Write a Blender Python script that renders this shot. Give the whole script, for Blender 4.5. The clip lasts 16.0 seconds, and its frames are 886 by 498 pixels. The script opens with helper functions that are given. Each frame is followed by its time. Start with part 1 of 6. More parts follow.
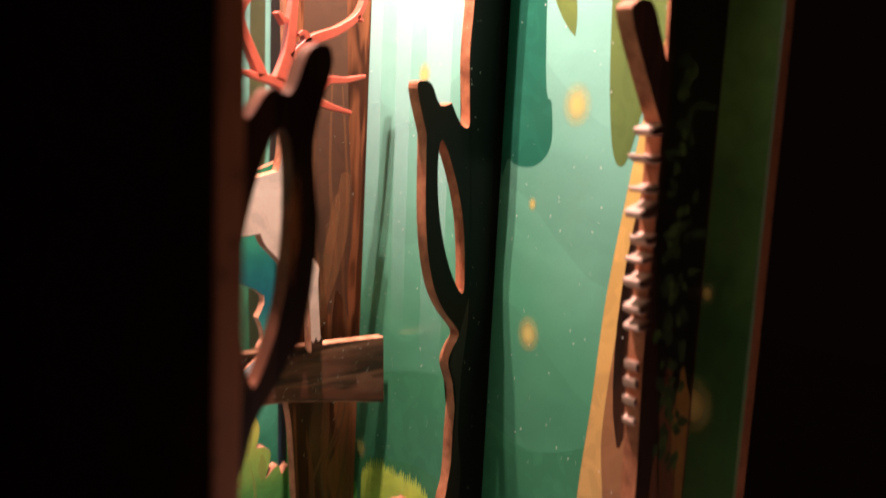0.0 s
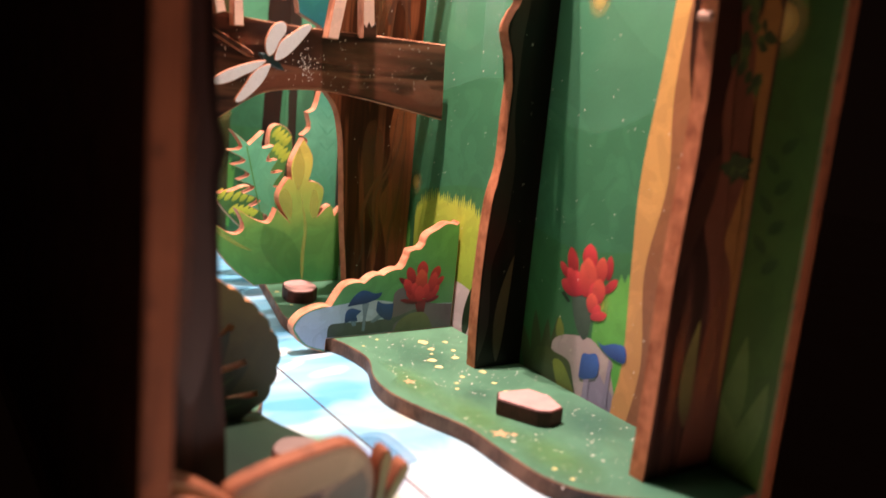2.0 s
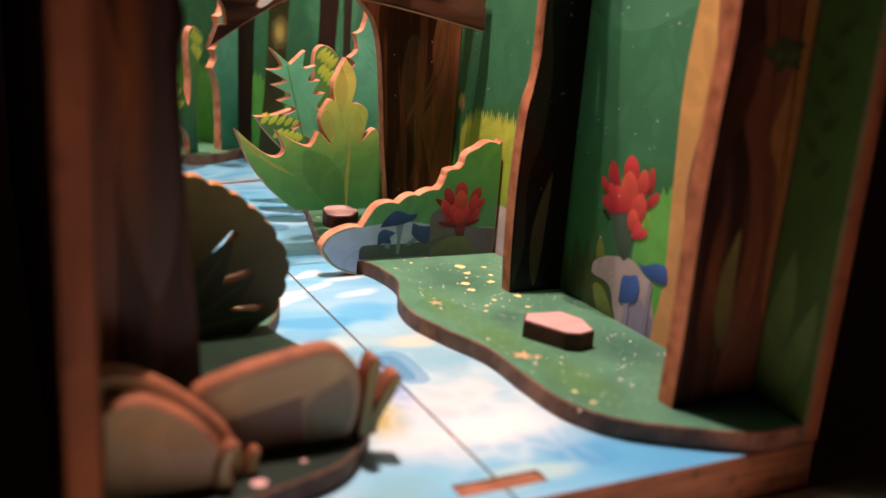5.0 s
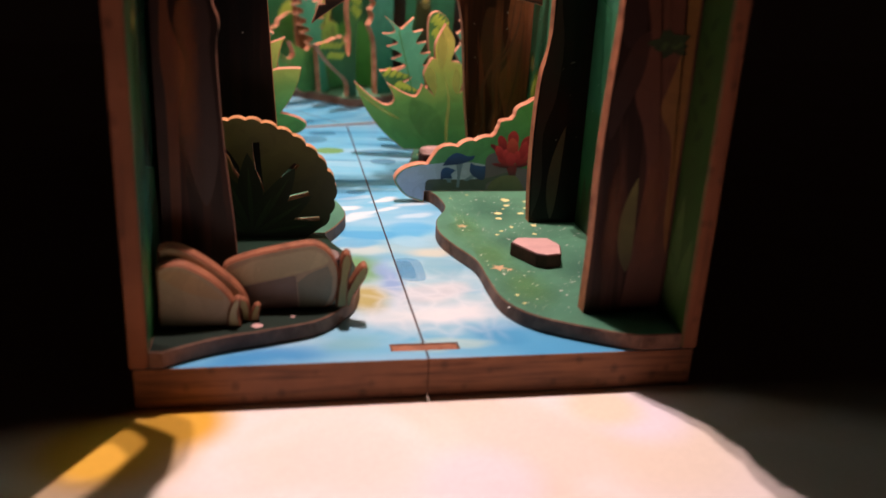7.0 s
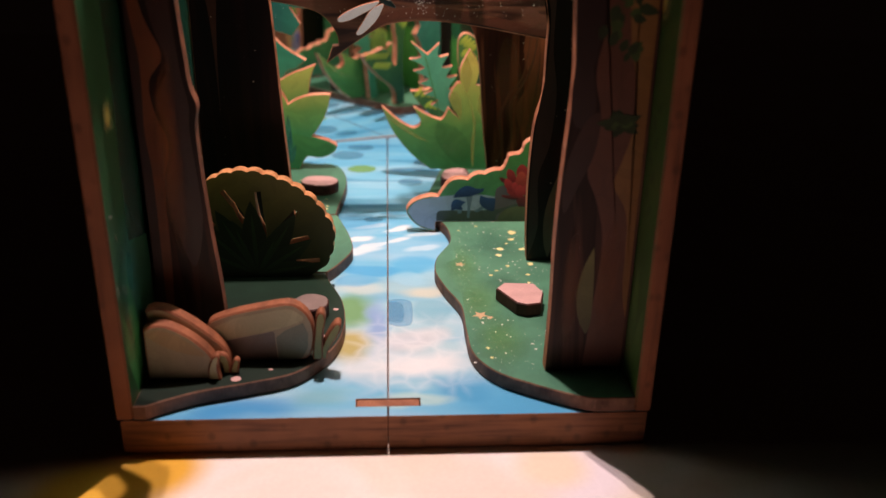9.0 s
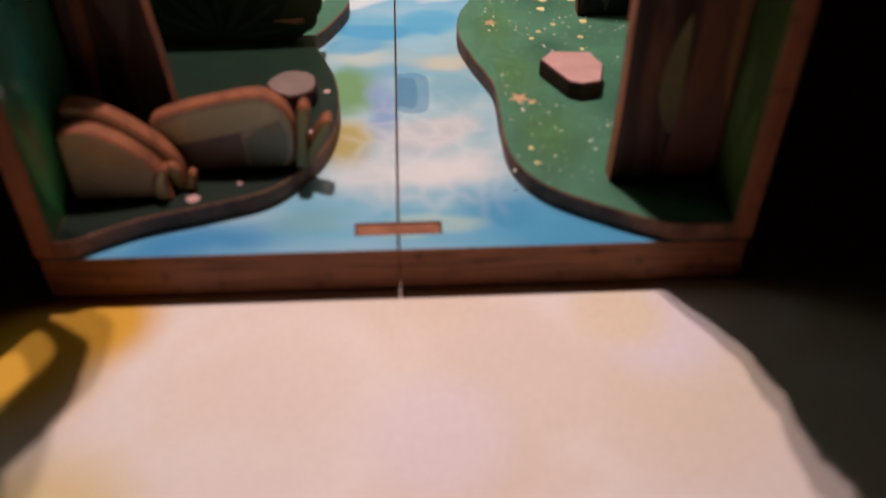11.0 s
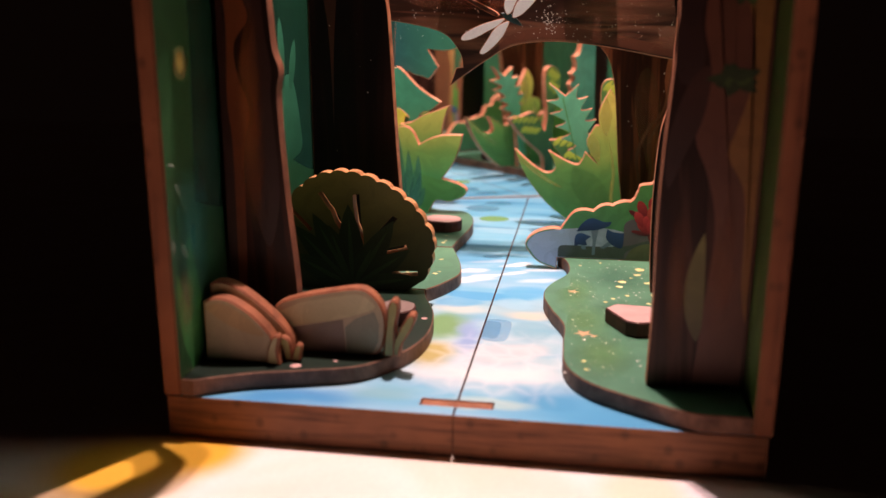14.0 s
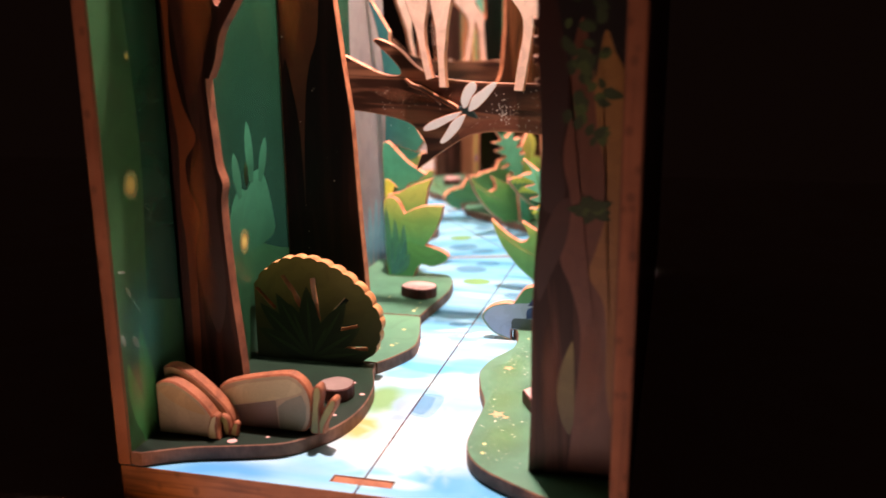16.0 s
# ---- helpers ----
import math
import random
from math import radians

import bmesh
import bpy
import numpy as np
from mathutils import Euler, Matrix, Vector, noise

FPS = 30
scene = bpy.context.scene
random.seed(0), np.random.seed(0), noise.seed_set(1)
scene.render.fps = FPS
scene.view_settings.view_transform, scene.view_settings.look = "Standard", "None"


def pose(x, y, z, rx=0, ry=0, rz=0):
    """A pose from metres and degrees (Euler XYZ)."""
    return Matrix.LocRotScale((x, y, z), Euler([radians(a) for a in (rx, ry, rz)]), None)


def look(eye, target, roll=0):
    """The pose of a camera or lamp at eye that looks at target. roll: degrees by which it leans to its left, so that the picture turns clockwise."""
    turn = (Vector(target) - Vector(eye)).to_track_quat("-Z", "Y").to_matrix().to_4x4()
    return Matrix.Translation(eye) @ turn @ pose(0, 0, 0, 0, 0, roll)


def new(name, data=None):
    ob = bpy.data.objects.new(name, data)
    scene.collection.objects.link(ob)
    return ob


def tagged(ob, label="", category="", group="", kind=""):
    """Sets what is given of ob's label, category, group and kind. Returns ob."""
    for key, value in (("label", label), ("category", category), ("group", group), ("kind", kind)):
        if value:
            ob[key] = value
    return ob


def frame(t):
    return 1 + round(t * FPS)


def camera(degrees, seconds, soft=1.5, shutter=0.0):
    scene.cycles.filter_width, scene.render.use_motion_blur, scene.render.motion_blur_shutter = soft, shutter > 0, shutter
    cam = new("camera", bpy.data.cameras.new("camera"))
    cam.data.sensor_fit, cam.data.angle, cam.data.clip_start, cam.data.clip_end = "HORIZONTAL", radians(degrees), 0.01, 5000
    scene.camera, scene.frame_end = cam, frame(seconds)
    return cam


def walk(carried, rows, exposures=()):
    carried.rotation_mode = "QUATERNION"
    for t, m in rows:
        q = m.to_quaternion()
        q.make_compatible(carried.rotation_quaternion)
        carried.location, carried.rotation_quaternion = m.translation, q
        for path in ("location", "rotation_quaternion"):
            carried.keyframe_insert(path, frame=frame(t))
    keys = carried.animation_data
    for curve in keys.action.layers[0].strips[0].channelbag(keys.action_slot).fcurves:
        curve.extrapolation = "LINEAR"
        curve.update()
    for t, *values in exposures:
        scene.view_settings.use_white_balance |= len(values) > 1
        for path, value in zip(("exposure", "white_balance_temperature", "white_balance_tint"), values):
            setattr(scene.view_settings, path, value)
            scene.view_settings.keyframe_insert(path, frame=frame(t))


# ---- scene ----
cam = camera(52.27, 16.0, soft=1.5, shutter=0.5)
cam.data.dof.use_dof, cam.data.dof.focus_distance, cam.data.dof.aperture_fstop = True, 0.20, 18.0
PATH = [
    (0, (-0.08422, -0.07906, 0.11963), (0.04268, 0.07263, 0.08984), 2.87),
    (0.5, (-0.08939, -0.08897, 0.10229), (0.03286, 0.06675, 0.07389), 2.79),
    (1, (-0.08882, -0.08929, 0.08144), (0.02524, 0.07224, 0.05148), 3.89),
    (1.5, (-0.07622, -0.08490, 0.06994), (0.03530, 0.07705, 0.03339), 4.97),
    (2, (-0.06842, -0.08042, 0.06334), (0.03977, 0.08251, 0.02152), 5.41),
    (2.5, (-0.06556, -0.07433, 0.05850), (0.03991, 0.08962, 0.01384), 5.70),
    (3, (-0.06003, -0.07304, 0.05766), (0.04530, 0.09001, 0.00950), 5.81),
    (3.2, (-0.05955, -0.07322, 0.05440), (0.04524, 0.09054, 0.00747), 5.81),
    (4.25, (-0.05450, -0.07600, 0.05300), (0.04080, 0.09000, 0.00440), 5.21),
    (5.3, (-0.04999, -0.08303, 0.05687), (0.03636, 0.08943, 0.00393), 4.61),
    (5.5, (-0.04865, -0.08697, 0.05878), (0.03670, 0.08610, 0.00624), 4.94),
    (6, (-0.05185, -0.10829, 0.05519), (0.02421, 0.06808, -0.00058), 4.86),
    (6.5, (-0.04043, -0.12117, 0.05543), (0.01370, 0.06170, -0.00480), 4.62),
    (7, (-0.02491, -0.13492, 0.06927), (0.01171, 0.04908, -0.00004), 3.04),
    (7.5, (-0.00646, -0.14080, 0.08254), (0.01780, 0.04338, 0.00844), 2.14),
    (8, (-0.00153, -0.14260, 0.09287), (0.01508, 0.04095, 0.01519), 1.56),
    (8.5, (0.00171, -0.14312, 0.09434), (0.01529, 0.03985, 0.01473), 1.19),
    (9, (0.00047, -0.13918, 0.09237), (0.01230, 0.04370, 0.01227), 1.05),
    (9.5, (0.00600, -0.12456, 0.09033), (0.01850, 0.04699, -0.01173), 2.52),
    (9.7, (0.00338, -0.10640, 0.07943), (0.01520, 0.05506, -0.03801), 2.06),
    (10.12, (0.00167, -0.09434, 0.07307), (0.01274, 0.05996, -0.05492), 1.47),
    (10.75, (0.00128, -0.09160, 0.07517), (0.01024, 0.05944, -0.05724), 0.57),
    (11.38, (0.00226, -0.09984, 0.08458), (0.00730, 0.05348, -0.04426), -0.32),
    (11.8, (0.00297, -0.10728, 0.09122), (0.00409, 0.04871, -0.03395), -0.91),
    (12, (0.00359, -0.11494, 0.09746), (-0.00012, 0.04386, -0.02406), -1.83),
    (12.5, (0.01401, -0.13130, 0.10557), (-0.00751, 0.03822, 0.00165), -4.40),
    (13, (0.02028, -0.13252, 0.07189), (-0.00804, 0.05421, 0.00608), -3.78),
    (13.5, (0.01822, -0.13083, 0.06178), (-0.01140, 0.06005, 0.00995), -0.97),
    (14, (0.01877, -0.13041, 0.06056), (-0.01173, 0.06063, 0.00983), 0.14),
    (14.5, (0.01977, -0.13343, 0.06122), (-0.01239, 0.05757, 0.01135), 0.31),
    (15, (0.02293, -0.13505, 0.06301), (-0.01139, 0.05570, 0.01365), 0.42),
    (15.5, (0.03144, -0.13835, 0.07570), (-0.00704, 0.05183, 0.02722), 0.35),
    (16, (0.05256, -0.13967, 0.08084), (0.00355, 0.04818, 0.03275), -0.56),
]
walk(cam, [(t, look(eye, target, roll)) for t, eye, target, roll in PATH], exposures=((0, 0.55, 6500, 10), (0.5, 1.05, 7805, 19), (1, 1.5, 7445, 24), (1.5, 1.27, 6740, 16), (2, 1.09, 6940, 19), (2.5, 0.99, 7180, 20), (3, 0.9, 6815, 17), (5.5, 0.59, 7005, 16), (6, 0.68, 6880, 19), (6.5, 0.42, 6460, 13), (7, 0.28, 6400, 13), (7.5, 0.22, 6400, 11), (8, 0.22, 6430, 11), (9, 0.18, 6420, 11), (9.5, 0.08, 6300, 5), (12, -0.46, 6500, 11), (13, 0.22, 6985, 13), (13.5, 0.40, 6920, 18), (14, 0.58, 6860, 22), (14.5, 0.76, 6830, 23), (15.5, 0.9, 6792, 20), (16, 1.25, 6955, 23)))


from mathutils.geometry import tessellate_polygon

# world, room light and lamp
world = bpy.data.worlds.new("dark_room")
scene.world = world
world.use_nodes = True
world.node_tree.nodes["Background"].inputs[0].default_value = (0.50, 0.24, 0.17, 1)
world.node_tree.nodes["Background"].inputs[1].default_value = 0.0026

MM = 0.001
# two led chips side by side under the roof
for chip_x, chip_y, chip_power in ((-0.6, 74.8, 0.44), (-4.0, 68.2, 0.36)):
    led = new("led_light", bpy.data.lights.new("led_light", "AREA"))
    led.data.shape, led.data.size = "DISK", 2.2 * MM
    led.data.energy, led.data.color = chip_power, (1.0, 0.75, 0.69)
    led.matrix_world = pose(chip_x * MM, chip_y * MM, 249 * MM)


# ---- materials ----
def srgb(h):
    """A linear colour from a hex string."""
    v = [int(h[i:i + 2], 16) / 255 for i in (0, 2, 4)]
    return tuple(c / 12.92 if c < 0.04045 else ((c + 0.055) / 1.055) ** 2.4 for c in v) + (1.0,)


class Mat:
    """A small helper to wire a Principled material."""

    def __init__(self, name, rough=0.5, metal=0.0, spec=0.4):
        self.m = bpy.data.materials.new(name)
        self.m.use_nodes = True
        self.t = self.m.node_tree
        self.b = self.t.nodes["Principled BSDF"]
        self.b.inputs["Roughness"].default_value = rough
        self.b.inputs["Metallic"].default_value = metal
        self.b.inputs["Specular IOR Level"].default_value = spec

    def node(self, kind, **kw):
        n = self.t.nodes.new(kind)
        for k, v in kw.items():
            if k == "mode":
                n.blend_type = v
            elif k == "op":
                n.operation = v
            else:
                n.inputs[k].default_value = v
        return n

    def link(self, a, b):
        self.t.links.new(a, b)

    def coords(self, scale=(1, 1, 1), kind="Object", rot=(0, 0, 0)):
        c = self.t.nodes.new("ShaderNodeTexCoord")
        p = self.t.nodes.new("ShaderNodeMapping")
        p.inputs["Scale"].default_value = scale
        p.inputs["Rotation"].default_value = [radians(a) for a in rot]
        self.link(c.outputs[kind], p.inputs["Vector"])
        return p.outputs["Vector"]

    def noise(self, vec, scale=1.0, detail=3.0, rough=0.55, distort=0.0):
        n = self.node("ShaderNodeTexNoise", Scale=scale, Detail=detail, Roughness=rough, Distortion=distort)
        self.link(vec, n.inputs["Vector"])
        return n.outputs["Fac"]

    def ramp(self, fac, stops, flat=False):
        r = self.t.nodes.new("ShaderNodeValToRGB")
        e = r.color_ramp.elements
        while len(e) < len(stops):
            e.new(0.5)
        for el, (p, c) in zip(e, stops):
            el.position, el.color = p, c
        if flat:
            r.color_ramp.interpolation = "CONSTANT"
        self.link(fac, r.inputs["Fac"])
        return r.outputs["Color"]

    def mix(self, fac, a, b, mode="MIX"):
        n = self.t.nodes.new("ShaderNodeMixRGB")
        n.blend_type = mode
        for i, v in enumerate((fac, a, b)):
            if hasattr(v, "is_output"):
                self.link(v, n.inputs[i])
            else:
                n.inputs[i].default_value = v
        return n.outputs["Color"]

    def bump(self, fac, strength=0.2, dist=0.0002):
        n = self.node("ShaderNodeBump", Strength=strength, Distance=dist)
        self.link(fac, n.inputs["Height"])
        self.link(n.outputs["Normal"], self.b.inputs["Normal"])

    def base(self, col):
        if hasattr(col, "is_output"):
            self.link(col, self.b.inputs["Base Color"])
        else:
            self.b.inputs["Base Color"].default_value = col
        return self.m


def white(v):
    return (v, v, v, 1)


def printed(name, low, high, speck=0.0, patch=0.25, rough=0.38, axis="Z", mid=None, stops=None):
    """Ink printed on plywood: a soft gradient from low to high, painterly patches and fine paper grain."""
    k = Mat(name, rough, 0, 0.45)
    gen = k.coords(kind="Generated")
    sep = k.t.nodes.new("ShaderNodeSeparateXYZ")
    k.link(gen, sep.inputs[0])
    obj = k.coords()
    n1 = k.noise(obj, 70, 2, 0.5, 0.6)
    add = k.node("ShaderNodeMath", op="MULTIPLY_ADD")
    k.link(n1, add.inputs[0])
    add.inputs[1].default_value = patch
    k.link(sep.outputs[axis], add.inputs[2])
    sub = k.node("ShaderNodeMath", op="SUBTRACT")
    k.link(add.outputs[0], sub.inputs[0])
    sub.inputs[1].default_value = patch * 0.5
    if stops:
        stops = [(p, srgb(h)) for p, h in stops]
    elif mid:
        stops = [(0.0, srgb(low)), (0.45, srgb(mid)), (1.0, srgb(high))]
    else:
        stops = [(0.0, srgb(low)), (1.0, srgb(high))]
    col = k.ramp(sub.outputs[0], stops)
    # broad brush strokes with crisp rims
    strokes = k.ramp(k.noise(obj, 130, 1, 0.4, 1.5), [(0.0, white(0.80)), (0.46, white(1.0)), (0.60, white(1.16))], True)
    col = k.mix(0.45, col, strokes, "MULTIPLY")
    grain = k.noise(obj, 3000, 2)
    col = k.mix(0.25, col, k.ramp(grain, [(0.3, white(0.7)), (0.7, white(1.15))]), "MULTIPLY")
    if speck:
        v = k.node("ShaderNodeTexVoronoi", Scale=420.0)
        k.link(obj, v.inputs["Vector"])
        dot = k.ramp(v.outputs["Distance"], [(0.0, white(1)), (0.11, white(1)), (0.17, white(0))])
        keep = k.ramp(v.outputs["Color"], [(0.0, white(0)), (1 - speck, white(0)), (1.02 - speck, white(1))])
        col = k.mix(k.mix(1.0, dot, keep, "MULTIPLY"), col, srgb("d8d08a"))
    k.bump(grain, 0.12, 0.00003)
    return k.base(col)


def bark(name, dark, midc, light, rough=0.35):
    """Printed bark: long vertical streaks in three browns with crisp rims."""
    k = Mat(name, rough, 0, 0.22)
    n = k.noise(k.coords((1, 1, 0.10)), 150, 3, 0.55, 0.9)
    col = k.ramp(n, [(0.30, srgb(dark)), (0.46, srgb(dark)), (0.52, srgb(midc)), (0.60, srgb(midc)), (0.68, srgb(light))])
    slow = k.noise(k.coords((1, 1, 0.3)), 55, 2)
    col = k.mix(0.6, col, k.ramp(slow, [(0.35, white(0.6)), (0.65, white(1.3))]), "MULTIPLY")
    fine = k.noise(k.coords((1, 1, 0.04)), 900, 3)
    col = k.mix(0.7, col, k.ramp(fine, [(0.3, white(0.45)), (0.7, white(1.35))]), "MULTIPLY")
    k.bump(fine, 0.15, 0.00004)
    return k.base(col)


def cut_edge(name, base, burn, layers=True):
    """Laser-cut plywood edge: warm wood with scorched veneer lines."""
    k = Mat(name, 0.62, 0, 0.25)
    obj = k.coords()
    n = k.noise(obj, 260, 3)
    col = k.ramp(n, [(0.25, srgb(burn)), (0.6, srgb(base)), (0.85, srgb(base))])
    f = k.noise(k.coords((1, 1, 0.25)), 2600, 2)
    col = k.mix(0.45, col, k.ramp(f, [(0.3, white(0.55)), (0.65, white(1.15))]), "MULTIPLY")
    k.bump(f, 0.25, 0.00006)
    return k.base(col)


def frame_wood(name, base, burn, stretch=(0.06, 0.06, 1)):
    """Sanded plywood edge: long plies, scorch specks and worn patches."""
    k = Mat(name, 0.55, 0, 0.3)
    ply = k.noise(k.coords(stretch), 900, 3)
    col = k.ramp(ply, [(0.3, srgb(burn)), (0.5, srgb(base)), (0.7, srgb(base))])
    slow = k.noise(k.coords(), 130, 3)
    col = k.mix(0.55, col, k.ramp(slow, [(0.3, white(0.6)), (0.7, white(1.25))]), "MULTIPLY")
    v = k.node("ShaderNodeTexVoronoi", Scale=330.0)
    k.link(k.coords((1, 1, 0.8)), v.inputs["Vector"])
    col = k.mix(0.8, col, k.ramp(v.outputs["Distance"], [(0.0, white(0.45)), (0.16, white(0.6)), (0.3, white(1.0))]), "MULTIPLY")
    k.bump(ply, 0.2, 0.00005)
    return k.base(col)


def plain(name, hexcol, rough=0.45, var=0.2, metal=0.0):
    """One ink or paint with slight mottling."""
    k = Mat(name, rough, metal, 0.4)
    obj = k.coords()
    n = k.noise(obj, 160, 3)
    col = k.mix(var, srgb(hexcol), k.ramp(n, [(0.3, white(0.35)), (0.7, white(1.3))]), "MULTIPLY")
    g = k.noise(obj, 2600, 2)
    col = k.mix(0.15, col, k.ramp(g, [(0.3, white(0.6)), (0.7, white(1.2))]), "MULTIPLY")
    return k.base(col)


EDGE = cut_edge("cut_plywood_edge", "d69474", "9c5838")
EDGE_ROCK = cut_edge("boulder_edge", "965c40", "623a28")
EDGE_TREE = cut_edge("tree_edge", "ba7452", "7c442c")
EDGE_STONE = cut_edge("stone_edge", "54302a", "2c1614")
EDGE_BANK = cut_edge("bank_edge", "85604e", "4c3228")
FRAME = frame_wood("reddish_frame_wood", "8c5a3c", "623a25")
FRAME_UPRIGHT = frame_wood("upright_frame_wood", "965c3e", "7a4830", (1, 1, 0.05))
OUTSIDE = cut_edge("dark_outer_wood", "5c3c2e", "38241c")


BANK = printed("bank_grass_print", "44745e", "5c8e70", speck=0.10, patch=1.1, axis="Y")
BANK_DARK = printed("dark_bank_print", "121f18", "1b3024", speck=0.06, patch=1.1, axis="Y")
STONE_DARK = plain("grey_brown_stone_print", "7f6c66", 0.5, 0.25)
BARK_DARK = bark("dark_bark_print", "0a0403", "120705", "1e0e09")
BARK_ROSE = bark("rosy_bark_print", "2e1c17", "4a3028", "664a3a")
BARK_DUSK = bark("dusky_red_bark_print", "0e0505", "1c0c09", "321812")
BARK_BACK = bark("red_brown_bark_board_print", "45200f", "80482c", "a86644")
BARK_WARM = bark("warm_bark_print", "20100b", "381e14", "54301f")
STONE_TOP = plain("pale_pink_stone_print", "c89f9a", 0.5, 0.25)
ROCK = printed("rock_print", "9a8a72", "c2ac84", patch=0.5, mid="a89476")
LEAF = printed("leaf_print", "", "", patch=0.3, stops=((0.0, "387c46"), (0.35, "609c50"), (0.6, "a0bc5a"), (0.9, "dccf64")))
LEAF_DEEP = printed("deep_leaf_print", "2f7444", "4f9450", patch=0.5)
TEAL = printed("teal_fern_print", "3a8f6c", "62b890", patch=0.5)
FAN = printed("fan_bush_print", "18220f", "80793a", patch=0.25, mid="484a24")
BUSH = printed("bush_print", "3f8066", "6cb45e", patch=0.3)
SLATE = printed("slate_blue_stone_print", "92a6c2", "aabccc", patch=0.6)
DARKLEAF = printed("dark_leaf_print", "0f1a12", "22361a", patch=0.3)
DARKLEAF_RIB = printed("dark_leaf_rib_print", "1c2c1c", "34502a", patch=0.3)
LIME = printed("lime_grass_print", "90ae46", "ccd454", patch=0.4)
MIDGREEN = printed("mid_green_print", "469a42", "6ab452", patch=0.4)
PINKROCK = printed("pinkish_stone_print", "b6a4ac", "dcc8cc", patch=0.5)
RED = printed("red_flower_print", "9a1e2c", "e64a4e", patch=0.3)
RED_LIGHT = printed("light_red_petal_print", "a62430", "ea6450", patch=0.3)
RED_DIM = printed("deep_red_petal_print", "821a28", "d44244", patch=0.4)
BLUE = printed("blue_mushroom_print", "1f3a78", "3f66b8", patch=0.3)
BLUE_DIM = printed("dark_blue_mushroom_print", "18305a", "2e5488", patch=0.3)
RED_DEEP = printed("dark_crimson_petal_print", "4a1220", "8c2832", patch=0.4)
YELLOW = plain("cream_dot_print", "e4d898", 0.5, 0.2)


def soft_spot(name, hexcol, axes="YZ", most=1.0, ragged_rim=0.0):
    """A round airbrushed dot of ink that fades out towards its rim."""
    k = Mat(name, 0.35, 0, 0.4)
    sep = k.t.nodes.new("ShaderNodeSeparateXYZ")
    k.link(k.coords(kind="Generated"), sep.inputs[0])
    flat = k.t.nodes.new("ShaderNodeCombineXYZ")
    k.link(sep.outputs[axes[0]], flat.inputs["X"])
    k.link(sep.outputs[axes[1]], flat.inputs["Y"])
    d = k.node("ShaderNodeVectorMath", op="DISTANCE")
    k.link(flat.outputs[0], d.inputs[0])
    d.inputs[1].default_value = (0.5, 0.5, 0.0)
    if ragged_rim:
        n = k.noise(k.coords((0.6, 1, 1), rot=(0, 0, 20)), 170, 2, 0.5, 0.6)
        m = k.node("ShaderNodeMath", op="MULTIPLY_ADD")
        k.link(n, m.inputs[0])
        m.inputs[1].default_value = ragged_rim
        m.inputs[2].default_value = -0.5 * ragged_rim
        s = k.node("ShaderNodeMath", op="ADD")
        k.link(d.outputs["Value"], s.inputs[0])
        k.link(m.outputs[0], s.inputs[1])
        fade = k.ramp(s.outputs[0], [(0.0, white(most)), (0.16, white(0.9 * most)), (0.30, white(0.4 * most)), (0.48, white(0))])
        k.link(fade, k.b.inputs["Alpha"])
        return k.base(srgb(hexcol))
    fade = k.ramp(d.outputs["Value"], [(0.0, white(most)), (0.12, white(0.9 * most)), (0.30, white(0.4 * most)), (0.5, white(0))])
    k.link(fade, k.b.inputs["Alpha"])
    return k.base(srgb(hexcol))


FIREFLY = soft_spot("pale_yellow_airbrushed_spot", "e8cc78", "YZ", 0.75)
TAN = printed("tan_trunk_print", "c48e5c", "eebc66", patch=0.4)
TAN_DARK = printed("brown_trunk_print", "8a5840", "ac7446", patch=0.4)
OLIVE = printed("olive_leaf_print", "5f6f3a", "7f8a3a", patch=0.5)
MOSS = plain("moss_print", "465a28", 0.6, 0.6)
FUNGUS = plain("pale_fungus", "c49c8a", 0.55, 0.3)
DEER = printed("peach_deer_print", "fcd0bc", "ffe6d8", patch=0.4)
ANTLER = plain("coral_red_paint", "d8604a", 0.45, 0.3)
WING = plain("silvery_white_wing", "f2f3f6", 0.3, 0.12)
BODY = plain("dark_teal_body", "2c4a4e", 0.4, 0.3)
DUST = plain("white_dust", "e8e2d8", 0.8, 0.1)


def thin_ink(name, hexcol, cover):
    """A translucent wash of ink."""
    k = Mat(name, 0.25, 0, 0.45)
    k.b.inputs["Alpha"].default_value = cover
    return k.base(srgb(hexcol))


